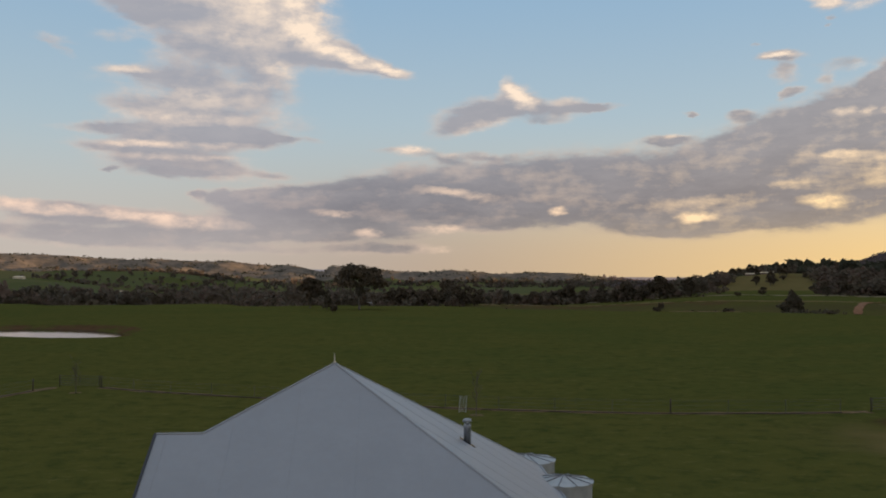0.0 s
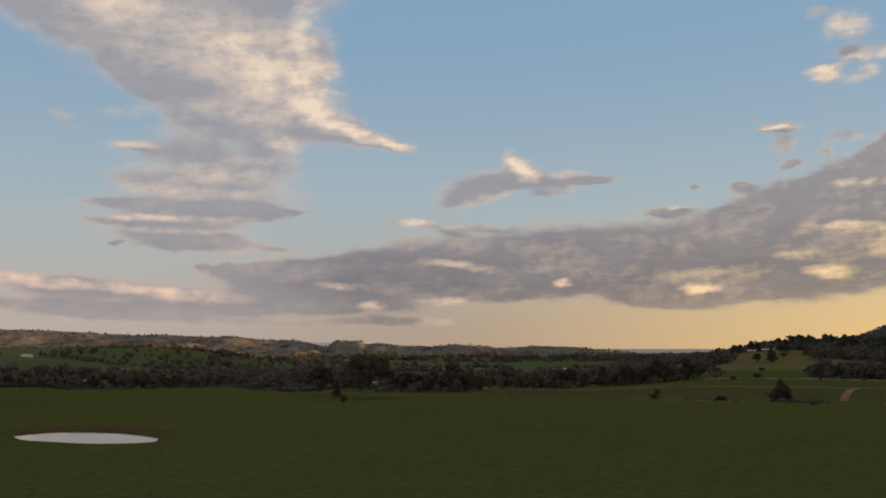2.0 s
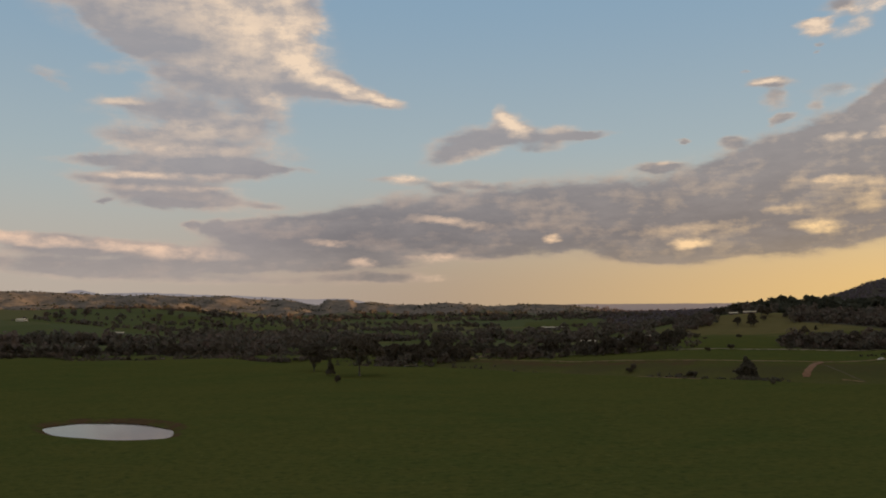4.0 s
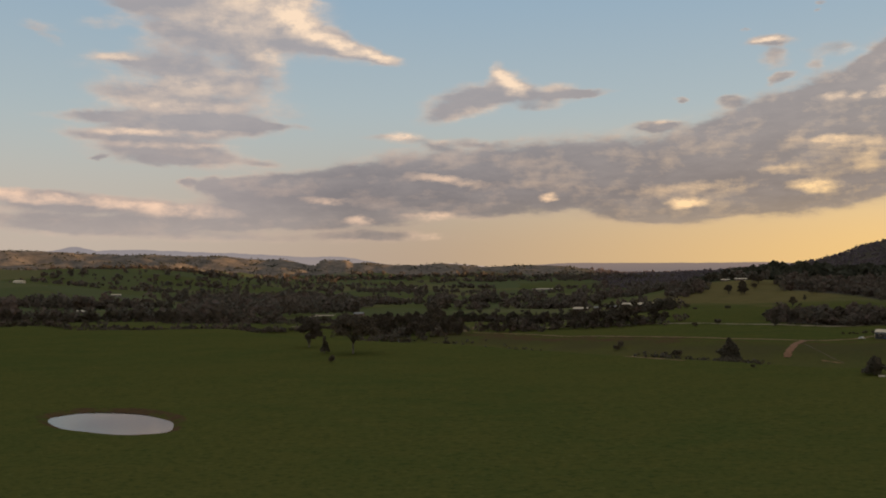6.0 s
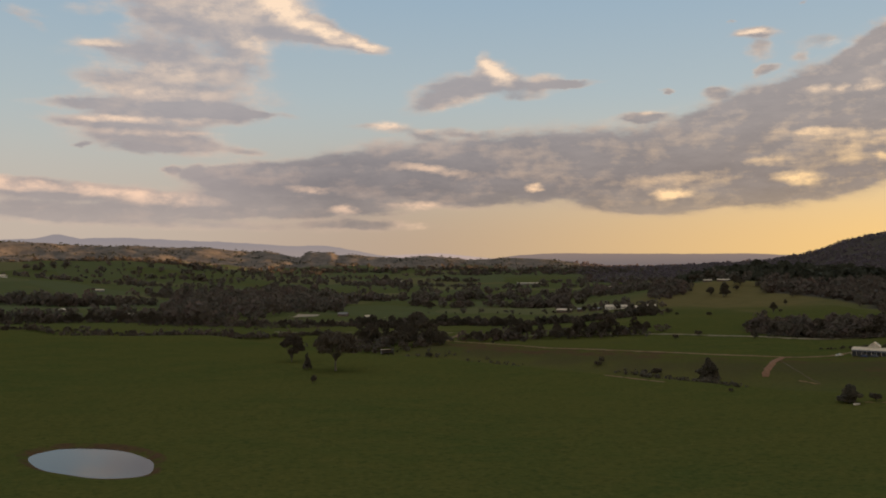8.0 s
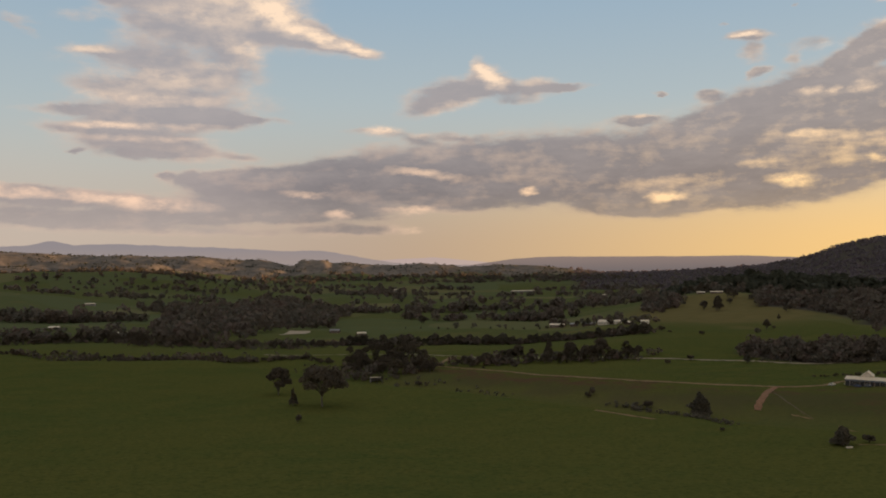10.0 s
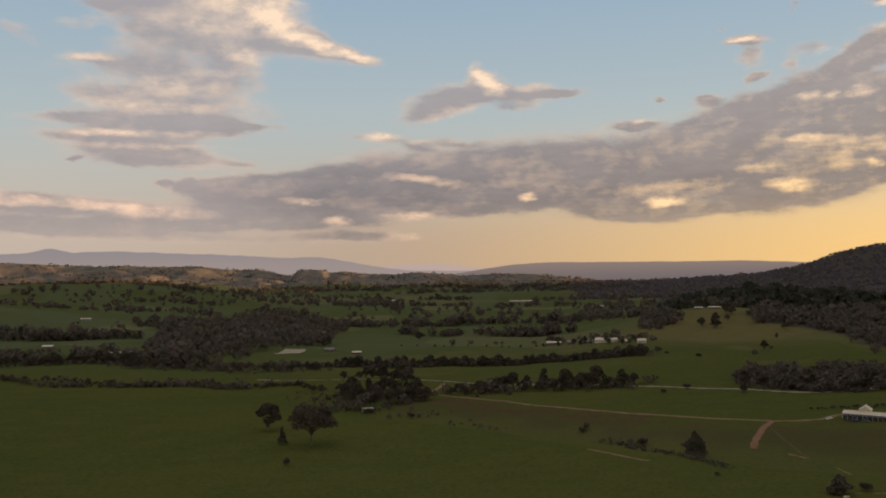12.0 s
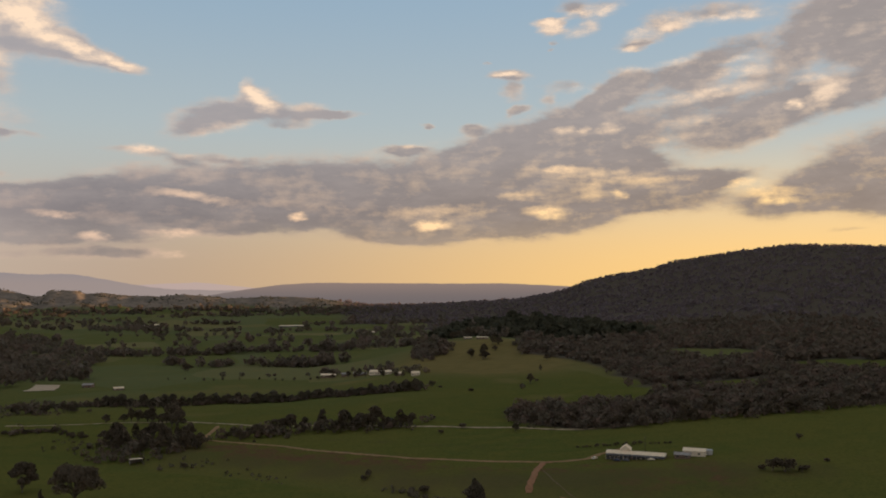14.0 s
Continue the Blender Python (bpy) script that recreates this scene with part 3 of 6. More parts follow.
def ground_height(x, y):
    x, y = np.asarray(x, float), np.asarray(y, float)
    r, th = np.hypot(x, y), np.degrees(np.arctan2(x, y))
    z = np.interp(y, [-5000, 60, 210, 400, 520, 770, 1000, 1200, 1500, 2200, 3000, 3500, 3760, 4290, 4900],
                  [0, 0, -0.4, -2.5, -3.5, -9, -19, -22, -29, -40, -46, -43, -25, -5, 6])
    side = x / np.maximum(y, 60)
    z = z + s_step(0.1, 0.36, side) * np.interp(y, [350, 500, 960, 1350, 2000, 3000], [0, 3.5, 17, 25, 25, 10])
    z = z + s_step(0.45, 0.75, side) * 6 * s_step(250, 420, y)
    g = near_line(x, y, GULLY)
    z = z - 5.5 * np.exp(-(g / 26) ** 2) * s_step(430, 300, np.abs(x + 20))
    # left pastures stay low, then climb to a wooded rise far out
    out = s_step(-0.10, -0.34, x / np.maximum(y, 300))
    z = z + out * np.interp(r, [1200, 1700, 2200, 2900, 3250, 3600, 4000, 4400], [0, 9, 16, 20, 46, 92, 66, 40])
    z = z + 38 * np.exp(-((x + 960) / 210) ** 2 - ((y - 2050) / 380) ** 2)
    z = z + waves(x, y, 260) * np.interp(r, [0, 150, 700, 1500], [0.0, 0.25, 1.2, 3.0])
    # the sunlit hills that close the valley
    crest = np.interp(th, [-60, -32, -26, -23.8, -22.3, -20.5, -19, -17.8, -16.5, -14.9, -13.2, -11.6, -10.2, -9.5, -8.2, -7.5, -7, -5.5, -5.1, -4.3, -2.9, -0.8, 0.6, 2.4, 3.2, 4.5, 6.3, 8.1, 10.5, 14, 20],
                      [143, 149, 150, 145, 141, 127, 125, 127, 121, 119, 121, 105, 94, 102, 77, 64, 94, 96, 78, 84, 71, 63, 75, 64, 53, 57, 65, 58, 32, 0, 0])
    crest = crest - 11
    ring = 4700 + 60 * waves(x, y, 900, 6)
    bump = np.where(r < ring, np.exp(-((r - ring) / 330) ** 2), 1.0)
    spurs = 0.5 * waves(x, y, 520, 2) + 0.35 * np.abs(waves(x, y, 270, 5)) - 0.3 * np.abs(waves(x, y, 140, 9)) + 0.12 * waves(x, y, 70, 3)
    z = z + np.maximum(crest - z, 0) * bump + 34 * spurs * bump * (1 - 0.80 * bump) * s_step(14, 6, th)
    foot = np.exp(-((r - 4250) / 170) ** 2) * s_step(9, -2, th)
    z = z + 22 * foot * np.clip(waves(x, y, 560, 1) + 0.25 * waves(x, y, 160, 7) + 0.1, 0, 1)
    # the olive hill and the plantation's hill
    z = z + 19.5 * np.exp(-((x - 468) / 125) ** 2 - ((y - 1430) / 190) ** 2)
    z = z + 34 * np.exp(-((x - 725) / 165) ** 2 - ((y - 1770) / 250) ** 2)
    # the wooded mountain; past 43 degrees an unseen ridge, added to block the sun
    top = np.interp(th, [15, 18, 21, 23.4, 24.7, 25.8, 27.5, 29.7, 30.9, 32.5, 34.2, 37.7, 40.4, 42.4, 60, 100, 150, 180],
                    [0, 10, 24, 60, 92, 128, 160, 192, 228, 249, 274, 314, 312, 302, 330, 330, 110, 0])
    z = z + top * s_step(1400, 4750, r) ** 1.3 * (1 + 0.05 * waves(x, y, 900, 3) * s_step(4700, 4000, r))
    z = z - 9 * np.abs(waves(x, y, 620, 8)) * s_step(18, 26, th) * s_step(1900, 2800, r) * s_step(4650, 4000, r)
    z = z + s_step(14, 30, th) * s_step(60, 40, th) * 16 * np.exp(-((r - 1500) / 300) ** 2)
    # behind the camera
    z = z + 40 * s_step(1500, 4500, r) * s_step(-60, -110, th)
    # the pond's hollow and its earth bank
    e = pond_edge(x, y)
    z = z - 1.6 * s_step(1.06, 0.72, e) + 1.0 * np.exp(-((e - 1.2) / 0.12) ** 2) * s_step(-12, 8, y - POND[1])
    return z


# ---- ground: one sheet to the horizon ----
def mesh_from(name, verts, faces, mat, smooth=False):
    me = bpy.data.meshes.new(name)
    me.from_pydata([tuple(map(float, v)) for v in verts], [], [tuple(map(int, q)) for q in faces])
    me.materials.append(mat)
    if smooth:
        me.polygons.foreach_set("use_smooth", [True] * len(me.polygons))
    me.update()
    return me


def geometric(a, b, q):
    return np.geomspace(a, b, int(math.log(b / a) / math.log(q)) + 2)[:-1]


ROAD = [(27, 655), (48, 634), (79, 607), (118, 549), (149, 509), (195, 482), (228, 473), (252, 473), (266, 484), (285, 492)]
BRANCH = [(229, 474), (222, 471.5), (213, 458), (203, 440.5), (195, 426), (190, 416)]
SCRAPE = [(105, 417.5), (113, 403), (121, 388.5), (127, 381)]
PATHS = [[(190, 309), (203, 306), (215, 301), (232, 298), (250, 292)],
         [(213, 450), (209, 424), (209, 407), (210, 394)],
         [(203, 404), (206, 399.5), (209.5, 393.5)],
         [(215, 376.5), (214, 363), (210.5, 350)]]
GRAVEL_ROAD = [(-130, 800), (-60, 790), (13.8, 770), (53, 736), (99, 707), (155, 657), (176, 633), (212, 609), (246, 600), (300, 575), (345, 575)]


def build_ground():
    rings = np.concatenate([[0.01], geometric(4, 160, 1.035), geometric(160, 720, 1.008), geometric(720, 3800, 1.0125), geometric(3800, 4930, 1.005), [4930]])
    ang = np.radians(np.concatenate([np.arange(-180, -40, 5), np.arange(-40, 62, 0.2), np.arange(62, 180, 5)]))
    R, A = np.meshgrid(rings, ang, indexing="ij")
    x, y = R * np.sin(A), R * np.cos(A)
    z = ground_height(x, y)
    nr, na = R.shape
    i = np.arange(nr * na).reshape(nr, na)
    a, b = i[:-1], i[1:]
    quads = np.stack([a, b, np.roll(b, -1, 1), np.roll(a, -1, 1)], -1).reshape(-1, 4)[:, ::-1]
    me = bpy.data.meshes.new("ground")
    me.vertices.add(nr * na)
    me.vertices.foreach_set("co", np.stack([x, y, z], -1).ravel())
    me.loops.add(len(quads) * 4)
    me.loops.foreach_set("vertex_index", quads.ravel())
    me.polygons.add(len(quads))
    me.polygons.foreach_set("loop_start", np.arange(0, len(quads) * 4, 4))
    me.update()
    me.polygons.foreach_set("use_smooth", np.ones(len(quads), bool))
    th = np.degrees(np.arctan2(x, y))
    e = pond_edge(x, y)
    g = near_line(x, y, GULLY)
    soil = np.exp(-((e - 1.10) / 0.075) ** 2) * 1.1 * s_step(-14, 6, y - POND[1]) + 1.0 * (e < 1.03)
    soil = soil + 0.7 * np.exp(-((e - 1.03) / 0.05) ** 2)
    # earth left of the small shed, the shade on it put in as soil
    soil = soil + 0.9 * np.exp(-((x - 36.5) / 1.8) ** 2 - ((y - 73) / 4) ** 2)
    bank = np.exp(-((near_line(x, y, [(10, 645), (60, 605), (110, 545), (150, 495)]) - 4) / 16) ** 2)
    soil = soil + 0.95 * bank * (0.6 + 0.4 * waves(x, y, 30)) + 0.5 * np.exp(-(near_line(x, y, [(250, 462), (340, 440), (420, 400)]) / 14) ** 2) * (0.5 + 0.5 * waves(x, y, 40))
    soil = soil + 0.55 * np.exp(-((x - 50 + (y - 575) * 0.2) / 24) ** 2 - ((y - 575) / 60) ** 2) * (0.6 + 0.5 * waves(x, y, 34, 2))
    dry = 0.3 * np.exp(-((g - 8) / 20) ** 2) * s_step(-60, 20, x) + 1.0 * np.exp(-((x - 410) / 100) ** 2 - ((y - 1140) / 150) ** 2)
    dry = dry + 0.25 * np.exp(-((x - 300) / 90) ** 2 - ((y - 415) / 38) ** 2) + 0.9 * np.exp(-((x - 33) / 7) ** 2 - ((y - 65) / 9) ** 2) * (0.8 + 0.4 * waves(x, y, 9, 2))
    dry = dry + 0.45 * s_step(0.3, 1.0, waves(x, y, 210, 4)) * s_step(560, 760, y) + 0.5 * np.exp(-((x - 60) / 160) ** 2 - ((y - 1080) / 60) ** 2)
    dry = dry + 0.28 * np.exp(-((near_line(x, y, [(10, 610), (70, 560), (115, 510), (150, 460), (215, 440)])) / 30) ** 2) * (0.75 + 0.4 * waves(x, y, 60, 3))
    soil = soil + 0.85 * np.exp(-((x - 275) / 66) ** 2 - ((y - 402) / 42) ** 2) * (0.7 + 0.5 * waves(x, y, 55, 8)) + 0.4 * np.exp(-((x - 262) / 50) ** 2 - ((y - 455) / 8) ** 2)
    dry = dry + 1.2 * np.exp(-((x - 450) / 110) ** 2 - ((y - 1230) / 170) ** 2)
    soil = soil + 0.62 * np.exp(-(near_line(x, y, [(20, 628), (60, 588), (105, 532), (140, 490), (190, 460), (222, 452)]) / 14) ** 2) * (0.68 + 0.45 * waves(x, y, 48, 6))
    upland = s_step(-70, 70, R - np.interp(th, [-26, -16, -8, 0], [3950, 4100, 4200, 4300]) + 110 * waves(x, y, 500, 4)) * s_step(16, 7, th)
    # coarse brown pasture on the bank below the track and round the house's slope
    rough = np.exp(-(near_line(x, y, [(15, 600), (60, 565), (100, 520), (135, 470), (180, 440), (230, 425)]) / 30) ** 2) * (0.85 + 0.4 * waves(x, y, 60, 3))
    rough = rough + 0.95 * np.exp(-((x - 300) / 95) ** 2 - ((y - 395) / 44) ** 2) * (0.85 + 0.4 * waves(x, y, 70, 8))
    rough = rough + 0.7 * np.exp(-(near_line(x, y, [(95, 640), (160, 560), (215, 520), (260, 560)]) / 9) ** 2) * (0.6 + 0.5 * waves(x, y, 40, 5))
    wood = wood_cover(x, y)
    # valley: where the haze-paled field colour fades in, 650 to 1400 m out
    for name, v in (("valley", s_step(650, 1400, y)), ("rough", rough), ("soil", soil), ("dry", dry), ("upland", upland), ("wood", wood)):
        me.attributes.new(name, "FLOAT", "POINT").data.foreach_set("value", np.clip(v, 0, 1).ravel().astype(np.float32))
    me.materials.append(GRASS)
    tagged(new("ground", me), "green grazed pasture rolling away to hills", "ground", kind="structure")


def wood_cover(x, y):
    """0 to 1: how closely the land is wooded on the mountain's side."""
    r, th = np.hypot(x, y), np.degrees(np.arctan2(x, y))
    w = s_step(21, 25, th + waves(x, y, 300) * 2) * s_step(1150, 1500, r + waves(x, y, 200) * 120)
    w = np.maximum(w, s_step(14.5, 18, th + waves(x, y, 300) * 1.5) * s_step(2250, 2650, r + waves(x, y, 400) * 150))
    edge = np.interp(th, [20, 24, 27, 30, 34, 38, 42, 60], [700, 660, 640, 650, 685, 740, 815, 900])
    w = np.maximum(w, s_step(8, 13, th + waves(x, y, 300) * 2) * s_step(3350, 3750, r + waves(x, y, 400) * 200))
    belt = s_step(-6, 16, r - edge) * s_step(21, 23.5, th)
    w = np.maximum(w, belt)
    clear = 0
    for cx, cy, a, b in ((722, 1064, 60, 70), (780, 886, 80, 55), (537, 769, 70, 32), (366, 764, 90, 70), (420, 880, 75, 90), (440, 1050, 90, 150)):
        clear = np.maximum(clear, s_step(1.25, 0.85, np.hypot((x - cx) / a, (y - cy) / b)))
    pine = s_step(1.1, 0.9, np.hypot((x - 705) / 190, (y - 1690) / 330))
    return np.maximum(w * (1 - clear), pine)


build_ground()


def draped_strip(name, pts, width, mat, label, lift=0.06, step=2.5, wobble=0.25):
    """A worn strip that follows the ground."""
    rnd = random.Random(name + str(pts[0]))
    v, f = [], []
    line = []
    for (ax, ay), (bx, by) in zip(pts, pts[1:]):
        n = max(1, int(math.hypot(bx - ax, by - ay) / step))
        line += [(ax + (bx - ax) * k / n, ay + (by - ay) * k / n) for k in range(n)]
    line.append(pts[-1])
    sm = [line[0]] + [((line[k - 1][0] + 2 * line[k][0] + line[k + 1][0]) / 4, (line[k - 1][1] + 2 * line[k][1] + line[k + 1][1]) / 4) for k in range(1, len(line) - 1)] + [line[-1]]
    for k, (x, y) in enumerate(sm):
        p, q = sm[max(k - 1, 0)], sm[min(k + 1, len(sm) - 1)]
        dx, dy = q[0] - p[0], q[1] - p[1]
        d = math.hypot(dx, dy) or 1
        nx, ny = -dy / d, dx / d
        wl, wr = width / 2 * (1 + rnd.uniform(-wobble, wobble)), width / 2 * (1 + rnd.uniform(-wobble, wobble))
        for s in (-wl, -wl / 2, 0, wr / 2, wr):
            px, py = x + nx * s, y + ny * s
            v.append((px, py, float(ground_height(px, py)) + (lift if abs(s) < max(wl, wr) * 0.9 else lift * 0.3)))
        if k:
            o = k * 5
            f += [(o - 5 + j, o - 4 + j, o + 1 + j, o + j) for j in range(4)]
    ob = new(name, mesh_from(name, v, f, mat, True))
    return tagged(ob, label, "track", kind="structure")


draped_strip("road_1", ROAD, 4.2, EARTH, "pale earth farm track across the pasture", 0.25)
draped_strip("road_2", BRANCH, 3.8, RED_EARTH, "reddish earth track down the bank", 0.3)
draped_strip("road_3", GRAVEL_ROAD, 4.5, GRAVEL, "pale gravel valley road", 0.3)
draped_strip("road_4", SCRAPE, 2.5, EARTH, "worn stock path in the pasture", 0.2)
for n, line in enumerate(PATHS):
    draped_strip("road_" + str(6 + n), line, 1.1 if n != 1 else 0.8, EARTH if n != 1 else DULL_EARTH, "pale worn stock path in dry grass", 0.12, 1.5, 0.8)
draped_strip("road_5", [(27, 659), (34, 690), (41, 726)], 3.5, EARTH, "earth lane joining the valley road", 0.3)


def build_pond():
    n = 96
    pts = []
    for k in range(n):
        a = 2 * math.pi * k / n
        s = 1.02 / float(pond_edge(POND[0] + math.cos(a), POND[1] + math.sin(a)))
        pts.append((POND[0] + math.cos(a) * s, POND[1] + math.sin(a) * s, POND_LEVEL))
    verts = [(POND[0], POND[1], POND_LEVEL)] + pts
    ob = new("water", mesh_from("water", verts, [(0, 1 + k, 1 + (k + 1) % n) for k in range(n)], WATER))
    tagged(ob, "still farm pond reflecting the evening sky", "pond", kind="structure")


POND_LEVEL = float(ground_height(POND[0] + 40, POND[1])) - 0.35
build_pond()


# ---- trees ----
def part(name, me, parent, label=""):
    ob = new(name, me)
    ob.parent = parent
    return tagged(ob, label) if label else ob


def thing(name, label, category, group="", at=(0, 0, 0)):
    ob = new(name)
    ob.empty_display_size = 0.5
    ob.matrix_basis = pose(*at)
    return tagged(ob, label, category, group)


def tube(points, radii, sides=6):
    """A tapered limb through points."""
    v, f = [], []
    for k, (p, r) in enumerate(zip(points, radii)):
        p = Vector(p)
        d = (Vector(points[min(k + 1, len(points) - 1)]) - Vector(points[max(k - 1, 0)])).normalized()
        u = d.orthogonal().normalized()
        w = d.cross(u)
        v += [tuple(p + (u * math.cos(a) + w * math.sin(a)) * r) for a in (2 * math.pi * j / sides for j in range(sides))]
        if k:
            o = (k - 1) * sides
            f += [(o + j, o + (j + 1) % sides, o + sides + (j + 1) % sides, o + sides + j) for j in range(sides)]
    return v, f


def join(pieces):
    v, f = [], []
    for pv, pf in pieces:
        o = len(v)
        v += list(pv)
        f += [tuple(i + o for i in q) for q in pf]
    return v, f


def leaf_cloud(rng, lobes, count, size):
    """Small leaf clumps, each a bent quad, over the outside of rounded lobes."""
    lobes = np.array(lobes, float)
    w = lobes[:, 3] * lobes[:, 4]
    pick = rng.choice(len(lobes), count, p=w / w.sum())
    d = rng.normal(size=(count, 3))
    d /= np.linalg.norm(d, axis=1)[:, None]
    d[:, 2] = np.where(d[:, 2] < -0.45, -d[:, 2], d[:, 2])
    rad = rng.uniform(0.25, 1.0, count) ** 0.45 * (1 + rng.normal(0, 0.07, count))
    L = lobes[pick]
    c = L[:, :3] + d * rad[:, None] * L[:, [3, 3, 4]]
    # clumps lie roughly along the outside of the mass, so that it shades as a rounded form
    way = d + np.array([0, 0, 0.25]) + rng.normal(0, 0.75, d.shape)
    a = np.cross(way, rng.normal(size=(count, 3)))
    a /= np.linalg.norm(a, axis=1)[:, None]
    b = np.cross(way, a)
    b /= np.linalg.norm(b, axis=1)[:, None]
    s = size * rng.uniform(0.6, 1.35, count)[:, None]
    q = np.stack([c - a * s - b * s * 0.6, c + a * s * 0.9 - b * s * 0.7, c + a * s + b * s * 0.6, c - a * s * 0.8 + b * s * 0.8], 1)
    q += rng.normal(0, 0.18, q.shape) * s[:, None]
    return q.reshape(-1, 3), np.arange(count * 4).reshape(count, 4)


def crown_mesh(cloud, mat):
    return mesh_from("crown", *cloud, mat)


def gum_tree(seed, height, width, leaves, size, open_crown=1.0, mat=None, low=0.28, name="gum_tree", label="", category="tree"):
    """A tree of its own: tapered trunk with limbs, and a crown of clumps with gaps."""
    rng = np.random.default_rng(seed)
    t = thing(name, label, category)
    base = height * low
    limbs, lobes = [tube([(0, 0, -0.5), (0.05 * height * rng.uniform(-0.3, 0.3), 0, base * 0.6), (0, 0, base), (0.02 * height, 0, height * 0.6)],
                         [height * 0.028, height * 0.021, height * 0.018, height * 0.007])], []
    n = int(6 + 5 * open_crown)
    for k in range(n):
        a = 2 * math.pi * (k + rng.uniform(-0.3, 0.3)) / n
        up = rng.uniform(0.0, 1.0)
        out_r = width / 2 * (0.80 - 0.38 * up) * rng.uniform(0.75, 1.1)
        end = (math.cos(a) * out_r, math.sin(a) * out_r, base + (height - base) * (0.28 + 0.5 * up))
        mid = (end[0] * 0.45, end[1] * 0.45, base + (end[2] - base) * 0.6)
        limbs.append(tube([(0, 0, base * rng.uniform(0.75, 1.0)), mid, end], [height * 0.013, height * 0.008, height * 0.003], 5))
        r = width * rng.uniform(0.13, 0.23) / (0.85 + 0.15 * open_crown)
        lobes.append((*end, r, r * rng.uniform(0.6, 0.85)))
    lobes.append((0, 0, height - width * 0.2, width * 0.24, width * 0.19))
    part("trunk", mesh_from("trunk", *join(limbs), BARK, True), t)
    part("crown", crown_mesh(leaf_cloud(rng, lobes, leaves, size), mat or LEAF), t)
    return t


def cone_tree(seed, height, width, leaves, size, label, name="conifer", full=1.0):
    rng = np.random.default_rng(seed)
    t = thing(name, label, "tree")
    lobes = []
    for k in range(9):
        f = k / 8
        r = width / 2 * (1 - f ** full * 0.82) * rng.uniform(0.8, 1.05)
        a = rng.uniform(0, 6.28)
        lobes.append((math.cos(a) * r * 0.3, math.sin(a) * r * 0.3, height * (0.16 + 0.74 * f), max(r, 0.5), height * 0.12))
    part("trunk", mesh_from("trunk", *tube([(0, 0, -0.4), (0, 0, height * 0.9)], [height * 0.03, height * 0.005]), BARK, True), t)
    part("crown", crown_mesh(leaf_cloud(rng, lobes, leaves, size), LEAF_DARK), t)
    return t


def shrub(seed, height, width, leaves, size, label="low dark scrubby bush in the pasture"):
    rng = np.random.default_rng(seed)
    t = thing("shrub", label, "shrub")
    lobes = [(rng.uniform(-0.3, 0.3) * width, rng.uniform(-0.3, 0.3) * width, height * rng.uniform(0.35, 0.6), width * 0.28, height * 0.42) for _ in range(5)]
    stems = [tube([(0, 0, -0.2), (l[0] * 0.6, l[1] * 0.6, l[2])], [0.09, 0.03], 4) for l in lobes]
    part("stem", mesh_from("stem", *join(stems), BARK), t)
    part("crown", crown_mesh(leaf_cloud(rng, lobes, leaves, size), LEAF), t)
    return t


def stand(ob, x, y, turn=0.0, scale=1.0):
    """Set a thing upright on the ground at x, y."""
    ob.matrix_basis = pose(x, y, float(ground_height(x, y)), 0, 0, turn) @ Matrix.Scale(scale, 4)
    return ob


def again(ob, x, y, turn, scale, label="", group=""):
    c = copy_thing(ob, pose(x, y, float(ground_height(x, y)), 0, 0, turn))
    c.matrix_basis = pose(x, y, float(ground_height(x, y)), 0, 0, turn) @ Matrix.Diagonal((scale, scale, scale * random.uniform(0.88, 1.12), 1))
    return tagged(c, label, group=group)


# the paddock's own trees
stand(gum_tree(21, 16.5, 17, 4600, 0.5, 2.0, low=0.10, label="dark rounded gum tree alone in the pasture"), -71.4, 490.6)
stand(gum_tree(12, 22, 28, 5600, 0.5, 2.6, low=0.32, label="broad spreading gum tree with an open crown"), -40, 438.5)
stand(cone_tree(13, 9.5, 5.5, 900, 0.38, "slim dark young tree beside two gums"), -56.6, 445.8)
stand(shrub(14, 4.2, 4.5, 420, 0.3, "small dark bush in open pasture"), -47.1, 390.2)
stand(cone_tree(15, 13, 11.5, 4200, 0.42, "dense dark tapering tree above the gully", "pasture_tree", 1.9), 157, 409)
stand(cone_tree(16, 7.8, 8.6, 2800, 0.32, "dense dark round tree on the pasture's edge", "pasture_tree", 3.2), 184.1, 308.9)
stand(shrub(17, 3.2, 4.6, 520, 0.28, "dark bush with bare twigs by the fence line"), 197, 312)

VALLEY = [gum_tree(30 + k, h, w, 1500, s, o, low=lo, label="dark gum tree on the valley floor")
          for k, (h, w, s, o, lo) in enumerate([(12, 11, 0.5, 1.6, 0.08), (14, 13, 0.52, 2.2, 0.12), (10.5, 11, 0.48, 1.0, 0.05), (14, 9, 0.48, 1.6, 0.08), (14.5, 11, 0.5, 2.4, 0.12), (12, 14, 0.5, 2.2, 0.08)])]
BUSHES = [shrub(50 + k, h, w, 420, 0.32, "low dark bush along the creek") for k, (h, w) in enumerate([(4, 5), (3, 5), (6, 6)])]
PINES = [gum_tree(60 + k, h, w, 900, 0.5, 0.9, low=0.06, mat=LEAF_DARK, name="windbreak_tree", label="dark bushy tree in a windbreak") for k, (h, w) in enumerate([(8.5, 8), (10, 8.5), (7.5, 8)])]
used = {}


def place(kinds, x, y, scale, label="", group=""):
    """One more tree: the first of a kind is set down itself, later ones are copies."""
    k = random.randrange(len(kinds))
    ob = kinds[k]
    if ob.name not in used:
        used[ob.name] = True
        return tagged(stand(ob, x, y, random.uniform(0, 360), scale), label, group=group)
    return again(ob, x, y, random.uniform(0, 360), scale, label, group)


